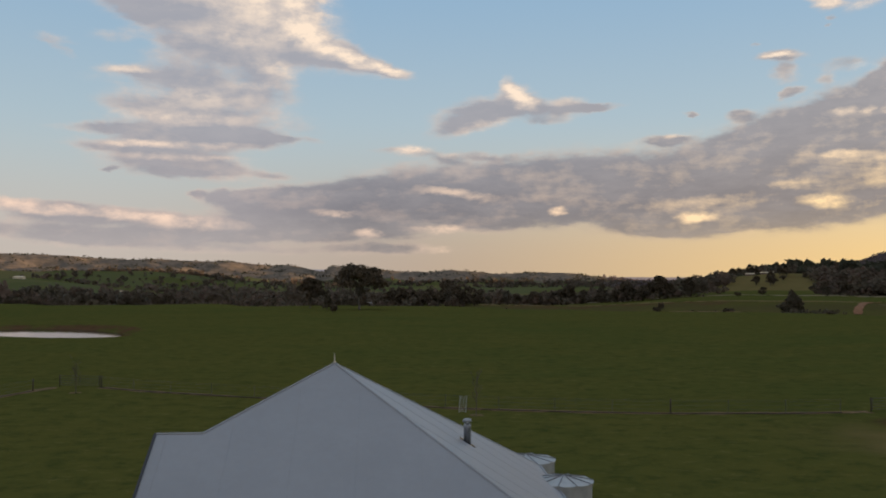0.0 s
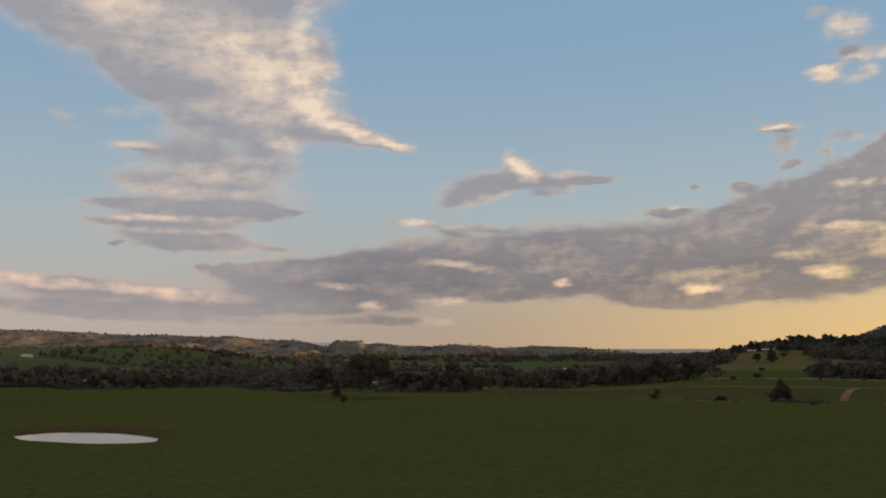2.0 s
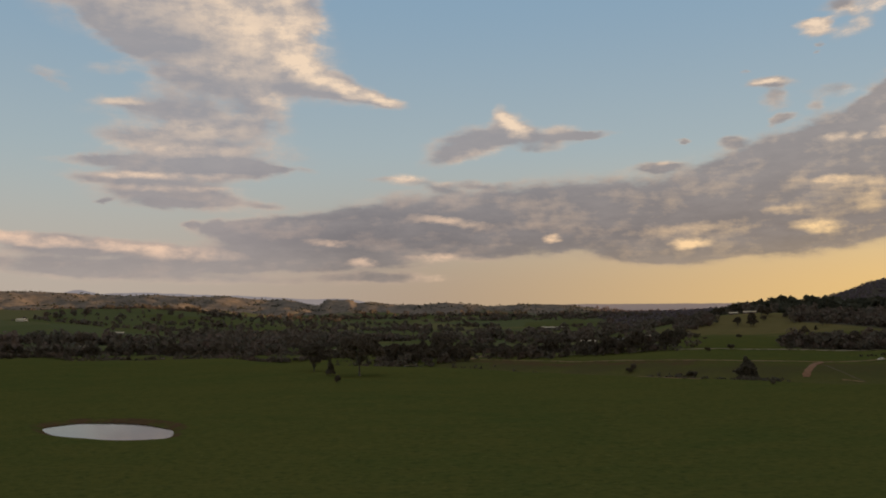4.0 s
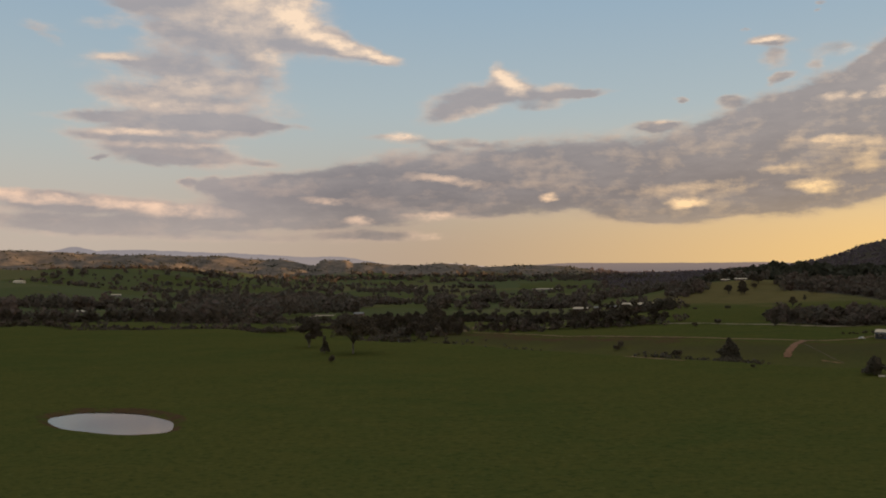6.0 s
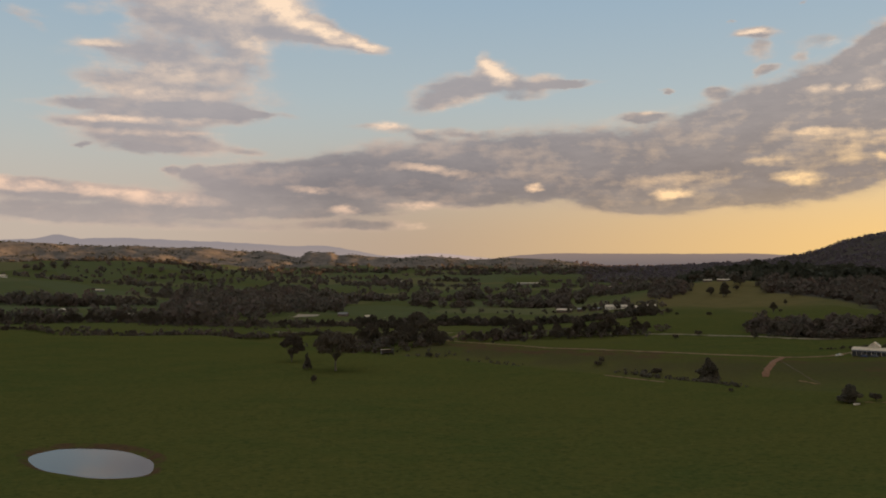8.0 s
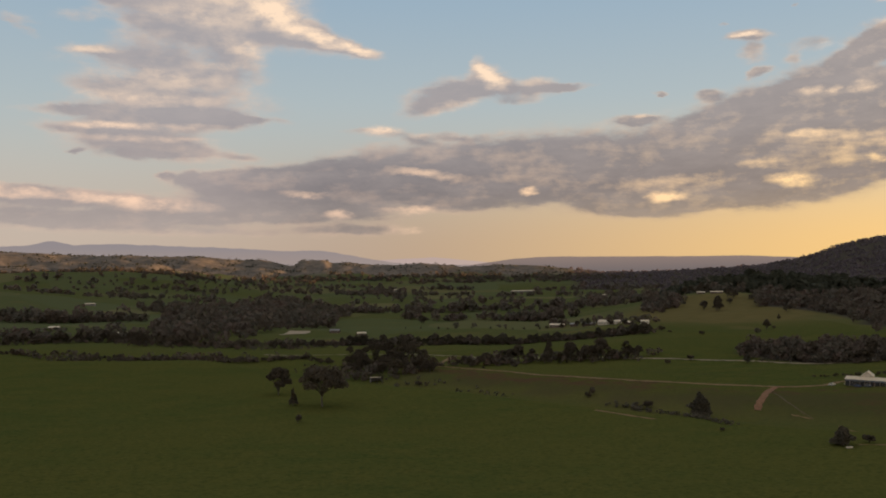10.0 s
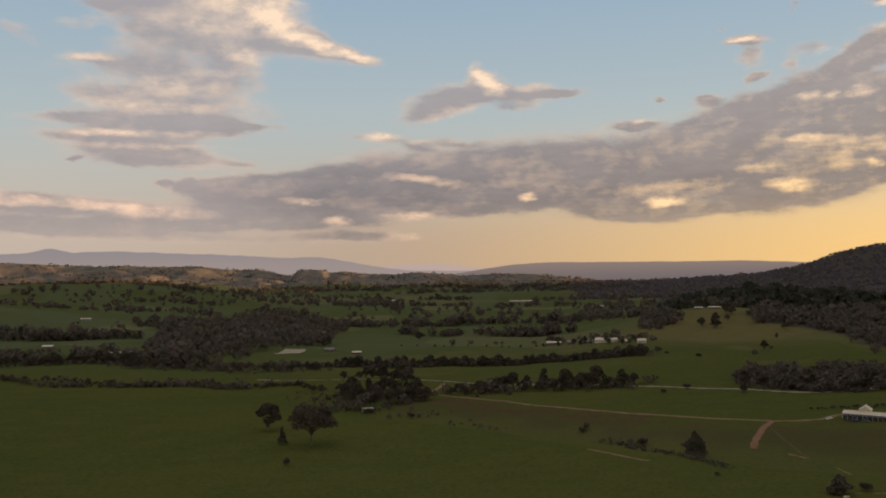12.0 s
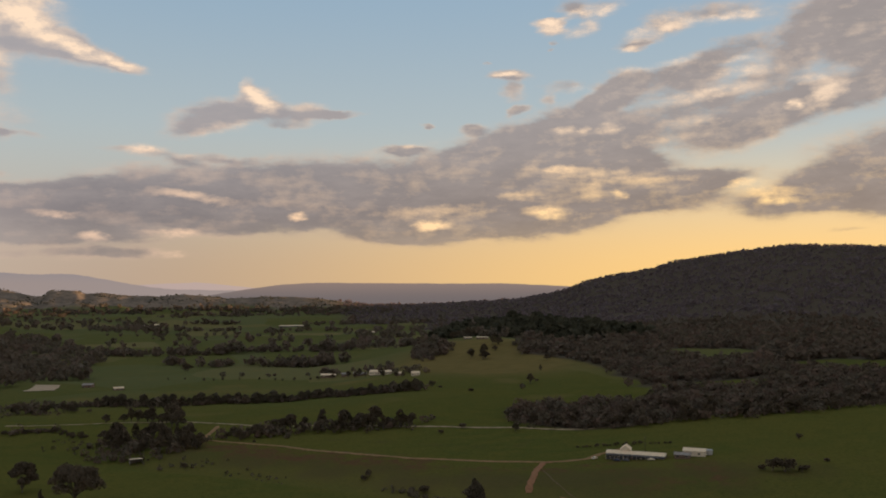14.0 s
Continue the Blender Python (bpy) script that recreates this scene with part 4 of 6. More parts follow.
def row(kinds, pts, gap, width, low, high, label, group):
    for (ax, ay), (bx, by) in zip(pts, pts[1:]):
        n = max(1, int(math.hypot(bx - ax, by - ay) / gap))
        for k in range(n):
            f = (k + random.uniform(0, 0.9)) / n
            place(kinds, ax + (bx - ax) * f + random.uniform(-width, width), ay + (by - ay) * f + random.uniform(-width, width),
                  random.uniform(low, high), label, group)


random.seed(7)
row(BUSHES, [(-470, 850), (-364, 817), (-322, 838), (-237, 790), (-175, 785), (-83, 741), (-59, 692)], 3.2, 3.2, 0.35, 1.05, "low dark bush along the creek", "bushes along the creek")
for _ in range(46):
    a, r = random.uniform(0, 6.28), random.uniform(0, 1) ** 0.5
    place(VALLEY, -12 + 40 * r * math.cos(a), 650 + 44 * r * math.sin(a) - 0.45 * 40 * r * math.cos(a), random.uniform(0.4, 0.98),
          "dark gum tree in the creek-side grove", "creek-side grove")
row(VALLEY, [(-47, 788), (-22, 798), (4, 752)], 6.5, 5, 0.5, 0.9, "dark gum tree beside the creek paddock", "creek-side grove")
for x, y, sc in ((5, 735, 1.5), (9, 722, 1.25), (26, 1454, 1.15)):
    place(VALLEY, x, y, sc, "tall dark gum tree standing clear", "tall single gums")
for x, y in ((-3, 1309), (20, 1290), (45, 1254), (58, 1252), (70, 1250), (92, 1240), (118, 1230), (139, 1222), (148, 1215), (163, 1206), (183, 1193)):
    place(PINES, x, y, random.uniform(0.3, 0.5), "small dark tree in a field row", "field trees")
row(VALLEY, [(-560, 1075), (-470, 1052), (-411, 1070), (-345, 1074), (-297, 1006), (-252, 980)], 4.8, 15, 0.55, 1.1, "dark gum tree along the creek flat", "trees along the creek flat")
row(VALLEY, [(-252, 980), (-173, 905), (-80, 903)], 5.5, 12, 0.4, 0.68, "dark gum tree along the creek flat", "trees along the creek flat")
row(PINES, [(-76, 985), (13, 932), (99, 945), (165, 962), (216, 906), (254, 867)], 3.2, 4, 0.65, 1.35, "dark bushy tree in a long windbreak", "windbreak")
for x, y in ((53, 642), (72, 673), (102, 657), (117, 670), (140, 650), (152, 642), (171, 630), (82, 681), (129, 648), (158, 630), (146, 660), (165, 645), (60, 660), (93, 668), (112, 652), (123, 646), (134, 662), (156, 650), (176, 634), (88, 672), (66, 655), (148, 640), (78, 660), (105, 676), (120, 682), (183, 640), (44, 650), (50, 668)):
    place(VALLEY, x, y, random.uniform(0.45, 1.0) if x < 115 else random.uniform(0.6, 1.1), "grey-green gum tree beside the valley road", "trees beside the valley road")
for x, y, s, kinds in ((280.5, 898, 0.9, BUSHES), (290, 821, 1.1, BUSHES), (247, 584, 0.72, PINES), (213, 606, 1.0, BUSHES), (191, 588, 0.8, BUSHES),
                       (13.4, 566, 0.9, BUSHES), (138, 440, 1.2, BUSHES), (133, 446, 0.7, BUSHES), (149, 350, 0.45, BUSHES),
                       (382, 892, 0.85, VALLEY), (421, 1220, 1.0, VALLEY), (437, 1209, 1.2, VALLEY), (480, 1292, 1.0, VALLEY), (487, 1286, 1.1, VALLEY), (490, 1448, 1.15, VALLEY), (502, 1452, 1.1, VALLEY), (455, 1424, 1.0, VALLEY), (470, 1440, 0.9, VALLEY), (526, 1412, 0.7, VALLEY), (412, 1192, 0.95, VALLEY), (421, 1166, 1.1, VALLEY), (428, 1176, 0.9, VALLEY), (466, 1243, 0.8, VALLEY), (492, 1106, 0.7, VALLEY), (526, 1152, 0.65, VALLEY), (519, 1140, 0.5, VALLEY), (447, 1020, 0.5, VALLEY),
                       (276, 913, 1.2, BUSHES), (112.8, 479, 0.8, BUSHES), (116, 482, 0.7, BUSHES), (22, 1453, 1.15, VALLEY), (395, 905, 0.8, BUSHES), (62, 630, 0.6, BUSHES)):
    place(kinds, x, y, s, "single dark tree in the pasture" if kinds is VALLEY else "single dark bush in the pasture", "scattered pasture trees")
for x, y, sc in ((326, 392, 1.3), (331, 388, 1.5), (336, 391, 1.2), (341, 386, 1.0), (322, 396, 0.8), (346, 389, 0.7), (404, 470, 0.7), (372, 404, 0.7)):
    place(BUSHES, x, y, sc, "dark bush below the white house", "scattered pasture trees")
row(VALLEY, [(258, 618), (290, 600), (322, 572), (361, 562), (411, 566), (466, 572), (534, 592), (600, 612)], 8.0, 6, 0.55, 0.9, "brown-green tree at the wood's edge", "trees at the wood's edge")
row(VALLEY, [(265, 640), (330, 600), (411, 590), (466, 596), (534, 612), (590, 630)], 10, 10, 0.6, 0.95, "brown-green tree at the wood's edge", "trees at the wood's edge")


# ---- woods too many to count ----
def wood(name, spots, sizes, mat, per=14, label="", spread=0.5, clump=0.34):
    """Joined far trees: each a ragged heap of leaf clumps on a short stem."""
    rng = np.random.default_rng(len(spots))
    spots, sizes = np.asarray(spots, float), np.asarray(sizes, float)
    n = len(spots)
    sizes = sizes * np.clip(rng.lognormal(0, 0.22, n), 0.55, 1.6)
    tall = rng.uniform(0.36, 0.60, n)
    z = ground_height(spots[:, 0], spots[:, 1])
    d = rng.normal(size=(n, per, 3))
    d /= np.linalg.norm(d, axis=2)[:, :, None]
    d *= rng.uniform(0.2, 1, (n, per, 1)) ** 0.5
    c = d * np.stack([sizes * spread, sizes * spread, sizes * tall], 1)[:, None] + np.stack([spots[:, 0], spots[:, 1], z + sizes * (tall + 0.05)], 1)[:, None]
    way = d + np.array([0, 0, 0.3]) + rng.normal(0, 0.8, d.shape)
    a = np.cross(way, rng.normal(size=c.shape))
    a /= np.linalg.norm(a, axis=2)[..., None]
    b = np.cross(way, a)
    b /= np.linalg.norm(b, axis=2)[..., None]
    s = (sizes * clump)[:, None, None] * rng.uniform(0.6, 1.3, (n, per, 1))
    q = np.stack([c - a * s - b * s * 0.7, c + a * s * 0.8 - b * s * 0.8, c + a * s + b * s * 0.6, c - a * s * 0.7 + b * s * 0.8], 2).reshape(-1, 3)
    me = bpy.data.meshes.new(name)
    m = n * per
    me.vertices.add(m * 4)
    me.vertices.foreach_set("co", q.ravel())
    me.loops.add(m * 4)
    me.loops.foreach_set("vertex_index", np.arange(m * 4))
    me.polygons.add(m)
    me.polygons.foreach_set("loop_start", np.arange(0, m * 4, 4))
    me.update()
    tint = np.clip(rng.normal(0.35, 0.35, n), 0, 1)
    me.attributes.new("tint", "FLOAT", "POINT").data.foreach_set("value", np.repeat(tint, per * 4).astype(np.float32))
    me.materials.append(mat)
    return tagged(new(name, me), label, "woodland", kind="stuff")


RNG = np.random.default_rng(5)


def along(pts, gap, width):
    o = []
    for (ax, ay), (bx, by) in zip(pts, pts[1:]):
        k = max(1, int(math.hypot(bx - ax, by - ay) / gap))
        f = RNG.uniform(0, 1, k)
        o += list(zip(ax + (bx - ax) * f + RNG.normal(0, width, k), ay + (by - ay) * f + RNG.normal(0, width, k)))
    return o


def patch(cx, cy, a, b, n):
    r, t = RNG.uniform(0, 1, n) ** 0.5, RNG.uniform(0, 2 * np.pi, n)
    return list(zip(cx + a * r * np.cos(t), cy + b * r * np.sin(t)))


# mountain forest, thinner with distance because the clumps grow
sp, sz = [], []
for lo, hi, gap in ((600, 900, 8.0), (900, 1400, 10), (1400, 2200, 15), (2200, 3200, 22), (3200, 4000, 24), (4000, 4900, 27)):
    n = int((hi * hi - lo * lo) * math.radians(58) / 2 / gap ** 2)
    r, t = np.sqrt(RNG.uniform(lo * lo, hi * hi, n)), np.radians(RNG.uniform(5, 63, n))
    x, y = r * np.sin(t), r * np.cos(t)
    keep = wood_cover(x, y) > RNG.uniform(0.25, 0.9, n)
    sp.append(np.stack([x, y], 1)[keep])
    sz.append(RNG.uniform(0.6, 1.15, keep.sum()) * gap * (1.0 if hi < 1500 else 0.65 if hi < 3000 else 0.40 if hi < 4500 else 0.36))
sp, sz = np.concatenate(sp), np.concatenate(sz)
pine_here = np.hypot((sp[:, 0] - 705) / 190, (sp[:, 1] - 1690) / 330) < 1.05
near = np.hypot(sp[:, 0], sp[:, 1]) < 1150
wood("hillside_bush", sp[near & ~pine_here], sz[near & ~pine_here], LEAF_NEAR, 46, "brown-green bushland at the foot of the mountain", 0.55, 0.13)
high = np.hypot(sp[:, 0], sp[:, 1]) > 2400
wood("foothill_bush", sp[~near & ~high & ~pine_here], sz[~near & ~high & ~pine_here], LEAF_NEAR, 20, "brown-green bushland on the foothills", 0.6, 0.21)
wood("mountain_forest", sp[high & ~pine_here], sz[high & ~pine_here], LEAF_HAZED, 18, "grey-brown bushland covering the mountain side, haze put into its colour", 0.6, 0.23)
wood("pine_plantation", sp[pine_here], sz[pine_here] * 1.6, LEAF_PINE, 20, "dense dark pine plantation below the mountain", 0.42)

def field(corners, n):
    """n places spread evenly inside a many-sided stretch of the plan."""
    c = np.array(corners, float)
    lo, hi = c.min(0), c.max(0)
    o = []
    while len(o) < n:
        x, y = RNG.uniform(lo[0], hi[0]), RNG.uniform(lo[1], hi[1])
        inside = False
        for (ax, ay), (bx, by) in zip(c, np.roll(c, -1, 0)):
            if (ay > y) != (by > y) and x < (bx - ax) * (y - ay) / (by - ay) + ax:
                inside = not inside
        if inside:
            o.append((x, y))
    return o


groves = []
# the creek's wood behind the flat, with its belts
groves += field([(-384, 1303), (-409, 1500), (-350, 1640), (-152, 1560), (-105, 1290), (-190, 1290), (-200, 1130), (-222, 1010), (-296, 1040)], 235)
groves += field([(-560, 1080), (-600, 1170), (-340, 1140), (-311, 1070)], 55) + field([(-700, 1430), (-760, 1530), (-464, 1545), (-443, 1500)], 120)
groves += field([(-595, 1914), (-562, 2100), (-399, 2120), (-293, 1600), (-405, 1590)], 130)
groves += field([(-430, 2200), (-480, 2700), (-375, 2800), (-153, 2150), (-109, 1640), (-239, 1400), (-330, 1700)], 330)
groves += along([(-139, 1995), (-11, 1880), (112, 1970), (238, 1968), (348, 1872), (421, 1878)], 4.5, 16)
groves += along([(-18, 1628), (53, 1597), (161, 1550), (219, 1480), (279, 1474)], 9, 9) + along([(161, 1550), (219, 1480), (279, 1474)], 5, 12)
groves += along([(421, 1878), (440, 1700), (415, 1480)], 9, 22)
groves += patch(560, 1500, 60, 120, 26) + patch(600, 1720, 70, 110, 26)
hill_grove = field([(357, 1327), (346, 1234), (366, 1232), (415, 1286), (428, 1343), (411, 1465)], 85) + along([(205, 1240), (240, 1215), (285, 1165), (312, 1095)], 7, 8) + along([(60, 1330), (180, 1290), (260, 1230)], 30, 4)
wood("hill_grove", hill_grove, RNG.uniform(6, 10, len(hill_grove)), LEAF_FAR, 40, "low dark groves by the farm and the olive hill", 0.6, 0.16)
wood("valley_woods", groves, RNG.uniform(9, 19, len(groves)), LEAF_FAR, 46, "dark belts of trees across the valley floor", 0.55, 0.14)

far = []
far += field([(-371, 3700), (-189, 3800), (-36, 3650), (-47, 3080), (-222, 3120)], 150) + along([(-49, 3161), (207, 3119)], 6, 10) + along([(54, 3558), (235, 3576)], 5, 8)
far += along([(300, 3056), (434, 3038)], 6, 12) + patch(518, 3024, 26, 26, 8)
# the dark plain before the hills
far += along([(-600, 4000), (-411, 4080), (-45, 4180), (497, 4180), (1000, 4100)], 3.4, 55) + along([(-40, 3900), (419, 3960), (832, 3960)], 6, 40)
# scattered paddock trees on the left slopes
far += field([(-1256, 2837), (-1717, 3750), (-1040, 3850), (-670, 3800), (-597, 3038), (-880, 2700)], 210)
far += field([(-1500, 3500), (-1700, 3700), (-900, 3720), (-640, 3600), (-900, 3400)], 200)
far += field([(-779, 3850), (-410, 3950), (-319, 3288), (-585, 3288)], 110) + field([(-1150, 1950), (-1300, 2700), (-640, 2700), (-600, 2250)], 85)
far += along([(-900, 3050), (-760, 3100), (-640, 3000)], 12, 26) + along([(-760, 2560), (-640, 2600), (-560, 2480)], 10, 18)
far += along([(-200, 2950), (60, 2840), (330, 2780)], 22, 40) + patch(180, 2450, 420, 300, 34)
far += field([(440, 2100), (520, 3000), (1000, 3300), (900, 2300)], 110) + along([(560, 2300), (700, 2250), (840, 2150)], 12, 30)
far += along([(480, 3500), (760, 3450), (1150, 3300)], 8, 40)
wood("far_woods", far, RNG.uniform(8, 17, len(far)), LEAF_FAR, 24, "distant dark trees and tree belts in the valley", 0.6, 0.22)

t = RNG.uniform(-30, 12, 9000)
r = RNG.uniform(4050, 4820, 9000)
t = np.radians(t)
hx, hy = r * np.sin(t), r * np.cos(t)
keep = waves(hx, hy, 330, 6) + 0.5 * waves(hx, hy, 110, 2) > RNG.uniform(-0.2, 1.3, 9000)
wood("hill_scrub", np.stack([hx, hy], 1)[keep], RNG.uniform(3.5, 7, keep.sum()), LEAF_PINE, 7, "scattered bush on the sunlit hills", 0.7)

# low scrub in the gully and along the banks
low = along([(121, 457), (134, 431), (143, 419), (151, 398), (156, 377), (161, 361)], 0.9, 2.5) + along([(30, 585), (44, 544), (59, 509), (73, 479)], 4, 7) + along([(-80, 700), (-45, 640), (-10, 590), (20, 560)], 1.6, 7)
low += along([(255, 600), (300, 588), (340, 570)], 1.6, 4)
low += along([(-330, 845), (-240, 795), (-170, 790), (-83, 745)], 2.0, 4)
wood("gully_scrub", low, RNG.uniform(0.5, 2.4, len(low)), LEAF_DARK, 14, "low dark scrub in the gully and on its banks", 0.7, 0.22)

under = along([(-560, 1075), (-470, 1052), (-411, 1070), (-345, 1074), (-297, 1006), (-252, 980), (-173, 905), (-80, 903)], 2.0, 16)
under += along([(-192, 941), (-76, 985), (13, 932), (99, 945), (165, 962), (254, 868)], 1.0, 5) + along([(50, 655), (95, 668), (135, 655), (180, 632)], 1.6, 12)
under += patch(-14, 640, 44, 48, 90) + along([(258, 616), (322, 570), (411, 562), (534, 588), (600, 606)], 1.6, 6) + along([(-470, 850), (-364, 817), (-237, 790), (-83, 741)], 3.0, 3)
wood("understorey", under, RNG.uniform(2.5, 6.5, len(under)), LEAF_NEAR, 26, "brushy undergrowth between the valley trees", 0.7, 0.16)


# ---- the homestead under the camera ----
def poly_slab(name, corners, thick, mat):
    """A flat panel with thickness: corners on its top, thickened straight down."""
    n = len(corners)
    v = [tuple(c) for c in corners] + [(c[0], c[1], c[2] - thick) for c in corners]
    f = [tuple(range(n)), tuple(range(2 * n - 1, n - 1, -1))] + [(k, n + k, n + (k + 1) % n, (k + 1) % n) for k in range(n)]
    return mesh_from(name, v, f, mat)


def box_mesh(name, size, at, mat, bevel=0.0):
    bm = bmesh.new()
    bmesh.ops.create_cube(bm, size=1.0, matrix=Matrix.Translation(at) @ Matrix.Diagonal((*size, 1)))
    if bevel:
        bmesh.ops.bevel(bm, geom=bm.edges[:], offset=bevel, segments=2, affect="EDGES")
    me = bpy.data.meshes.new(name)
    bm.to_mesh(me)
    bm.free()
    me.materials.append(mat)
    return me


def round_mesh(name, profile, mat, sides=32, at=(0, 0, 0), smooth=True):
    """A turned shape: profile of (radius, height)."""
    v, f = [], []
    for k, (r, z) in enumerate(profile):
        v += [(at[0] + r * math.cos(2 * math.pi * j / sides), at[1] + r * math.sin(2 * math.pi * j / sides), at[2] + z) for j in range(sides)]
        if k:
            o = (k - 1) * sides
            f += [(o + j, o + (j + 1) % sides, o + sides + (j + 1) % sides, o + sides + j) for j in range(sides)]
    f.append(tuple(range(len(v) - sides, len(v))))
    f.append(tuple(range(sides - 1, -1, -1)))
    return mesh_from(name, v, f, mat, smooth)


def roof_sheet_material():
    m, N, L, b = material("pale_ribbed_roof", 0.42)
    big = ramped(N, L, grain_of(N, L, 0.25, 5, 0.6), 0.3, 0.75)
    fine = ramped(N, L, grain_of(N, L, 3.0, 5, 0.7), 0.35, 0.7)
    c = mixed(N, L, big, (0.352, 0.352, 0.372), (0.322, 0.322, 0.340))
    c = mixed(N, L, fine, mixed(N, L, 0.12, c, (0.25, 0.24, 0.22)), c)
    L.new(c, b.inputs["Base Color"])
    bumped(N, L, b, grain_of(N, L, 1.2, 2, 0.4), 0.06, 0.02)
    return m


ROOF = roof_sheet_material()
ROOF_TRIM = simple("grey_roof_flashing", (0.30, 0.31, 0.33), (0.24, 0.25, 0.27), 2.0, 0.45)
BARGE = simple("dark_barge", (0.045, 0.045, 0.05), (0.03, 0.03, 0.034), 2.0, 0.5)
CREAM = simple("cream_boarding", (0.55, 0.51, 0.43), (0.46, 0.42, 0.35), 1.5, 0.7, stretch=(0.3, 0.3, 6))


def seam(a, b, r=0.009):
    """A low rib of the sheeting from a to b."""
    a, b = Vector(a), Vector(b)
    d = (b - a).normalized()
    side = d.cross(Vector((0, 0, 1))).normalized() * r
    up = side.cross(d).normalized() * r * 1.2
    v = [tuple(p + q) for p in (a, b) for q in (-side, up, side)]
    return v, [(0, 1, 4, 3), (1, 2, 5, 4), (0, 2, 1), (3, 4, 5)]


def build_homestead():
    house = thing("homestead", "pale grey metal-roofed farmhouse with a pyramid roof", "house")
    house.matrix_basis = pose(-4.35, 36.8, 0, 0, 0, 3)
    P, e, pitch, hs = 8.16, 2.02, 0.627, 9.8
    peak = (0, 0, P)
    fr, br = (hs, -hs, e), (hs, hs, e)
    wx, wy, wz = -6.15, -3.5, P - pitch * 3.5            # verge and ridge of the wing
    hip = (-4.5, wy, wz)
    bl = (-5.5, 6.0, 3.0)
    front = part("roof", poly_slab("roof", [peak, hip, (wx, wy, wz), (wx, -hs, e), fr], 0.05, ROOF), house, "pale grey ribbed metal roof slope")
    right = part("roof", poly_slab("roof", [peak, fr, br], 0.05, ROOF), house)
    part("roof", poly_slab("roof", [peak, br, (-5.5, hs, e), bl], 0.05, ROOF), house)
    part("roof", poly_slab("roof", [peak, bl, hip], 0.05, ROOF), house)
    part("roof", poly_slab("roof", [hip, bl, (wx, 3.0, 2.6), (wx, wy, wz - 0.001)], 0.05, ROOF), house)

    # laps of the wide sheets
    def on_front(x, y):
        return (x, y, P + pitch * y + 0.004)

    def top_front(x):
        if x < -4.5:
            return wy
        return -3.5 * x / -4.5 if x < 0 else -x
    ribs = [seam(on_front(x, -hs + 0.02), on_front(x, top_front(x) - 0.12), 0.003) for x in np.arange(wx + 0.4, hs - 0.3, 2.28) if top_front(x) > -hs + 0.3]
    for q in ribs:
        part("sheet_lap", mesh_from("sheet_lap", *q, ROOF), front)
    ribs = [seam((hs - 0.02, y, e + 0.004), (abs(y) + 0.12, y, P - pitch * (abs(y) + 0.12) + 0.004)) for y in np.arange(-hs + 0.5, hs - 0.4, 2.28)]
    for q in ribs:
        part("sheet_lap", mesh_from("sheet_lap", *q, ROOF), right)
    # cappings over the hips and the wing's ridge
    for a, b in ((peak, fr), (peak, br), (peak, hip), (hip, (wx, wy, wz)), (peak, bl)):
        part("ridge_cap", mesh_from("ridge_cap", *tube([(a[0], a[1], a[2] + 0.0), (b[0], b[1], b[2] + 0.0)], [0.042, 0.042], 8), ROOF, True), house)
    part("barge_board", mesh_from("barge_board", *tube([(wx - 0.04, wy, wz), (wx - 0.04, -hs, e)], [0.06, 0.06], 4), BARGE), house, "near-black barge capping")
    finial = part("finial", round_mesh("finial", [(0.045, 0), (0.055, 0.05), (0.022, 0.09), (0.018, 0.17), (0.032, 0.21), (0.012, 0.25), (0.004, 0.42)], PAINT, 12, (0, 0, P)), house, "slim white turned finial")
    for a, b in (((wx, -hs - 0.06, e - 0.04), (hs, -hs - 0.06, e - 0.04)), ((hs + 0.06, -hs, e - 0.04), (hs + 0.06, hs, e - 0.04)), ((wx, hs + 0.06, e - 0.04), (hs, hs + 0.06, e - 0.04))):
        part("gutter", mesh_from("gutter", *tube([a, b], [0.08, 0.08], 6), ROOF_TRIM), house)
    # flue on the sunward slope
    fx, fy = 5.45, 1.05
    fz = P - pitch * fx
    flue = part("flue", round_mesh("flue", [(0.15, -0.25), (0.15, 0.62), (0.16, 0.64), (0.16, 0.72), (0.13, 0.73), (0.13, 0.8)], STEEL, 24, (fx, fy, fz)), house, "round galvanised chimney flue")
    part("flue_cap", round_mesh("flue_cap", [(0.19, 0.86), (0.19, 0.93), (0.12, 0.99), (0.02, 1.0)], STEEL, 24, (fx, fy, fz)), flue)
    for k in range(4):
        a = math.pi / 4 + k * math.pi / 2
        part("cap_bracket", box_mesh("cap_bracket", (0.02, 0.02, 0.12), (fx + 0.12 * math.cos(a), fy + 0.12 * math.sin(a), fz + 0.83), DARK), flue)
    part("flashing", poly_slab("flashing", [(fx - 0.3, fy - 0.24, fz + 0.02 + pitch * 0.3), (fx - 0.3, fy + 0.24, fz + 0.02 + pitch * 0.3), (fx + 0.34, fy + 0.24, fz + 0.02 - pitch * 0.34), (fx + 0.34, fy - 0.24, fz + 0.02 - pitch * 0.34)][::-1], 0.015, DARK), flue, "dark rubber flashing")
    # walls under the eaves, with openings set in
    w = hs - 2.3
    part("wall", box_mesh("wall", (2 * w - 1.6, 0.25, 2.7), (0.7, -w, 1.2), CREAM), house)
    part("wall", box_mesh("wall", (0.25, 2 * w, 2.7), (w, 0, 1.2), CREAM), house)
    part("wall", box_mesh("wall", (2 * w - 1.6, 0.25, 2.7), (0.7, w, 1.2), CREAM), house)
    part("wall", box_mesh("wall", (0.25, 2 * w, 2.7), (wx + 0.6, 0, 1.2), CREAM), house)
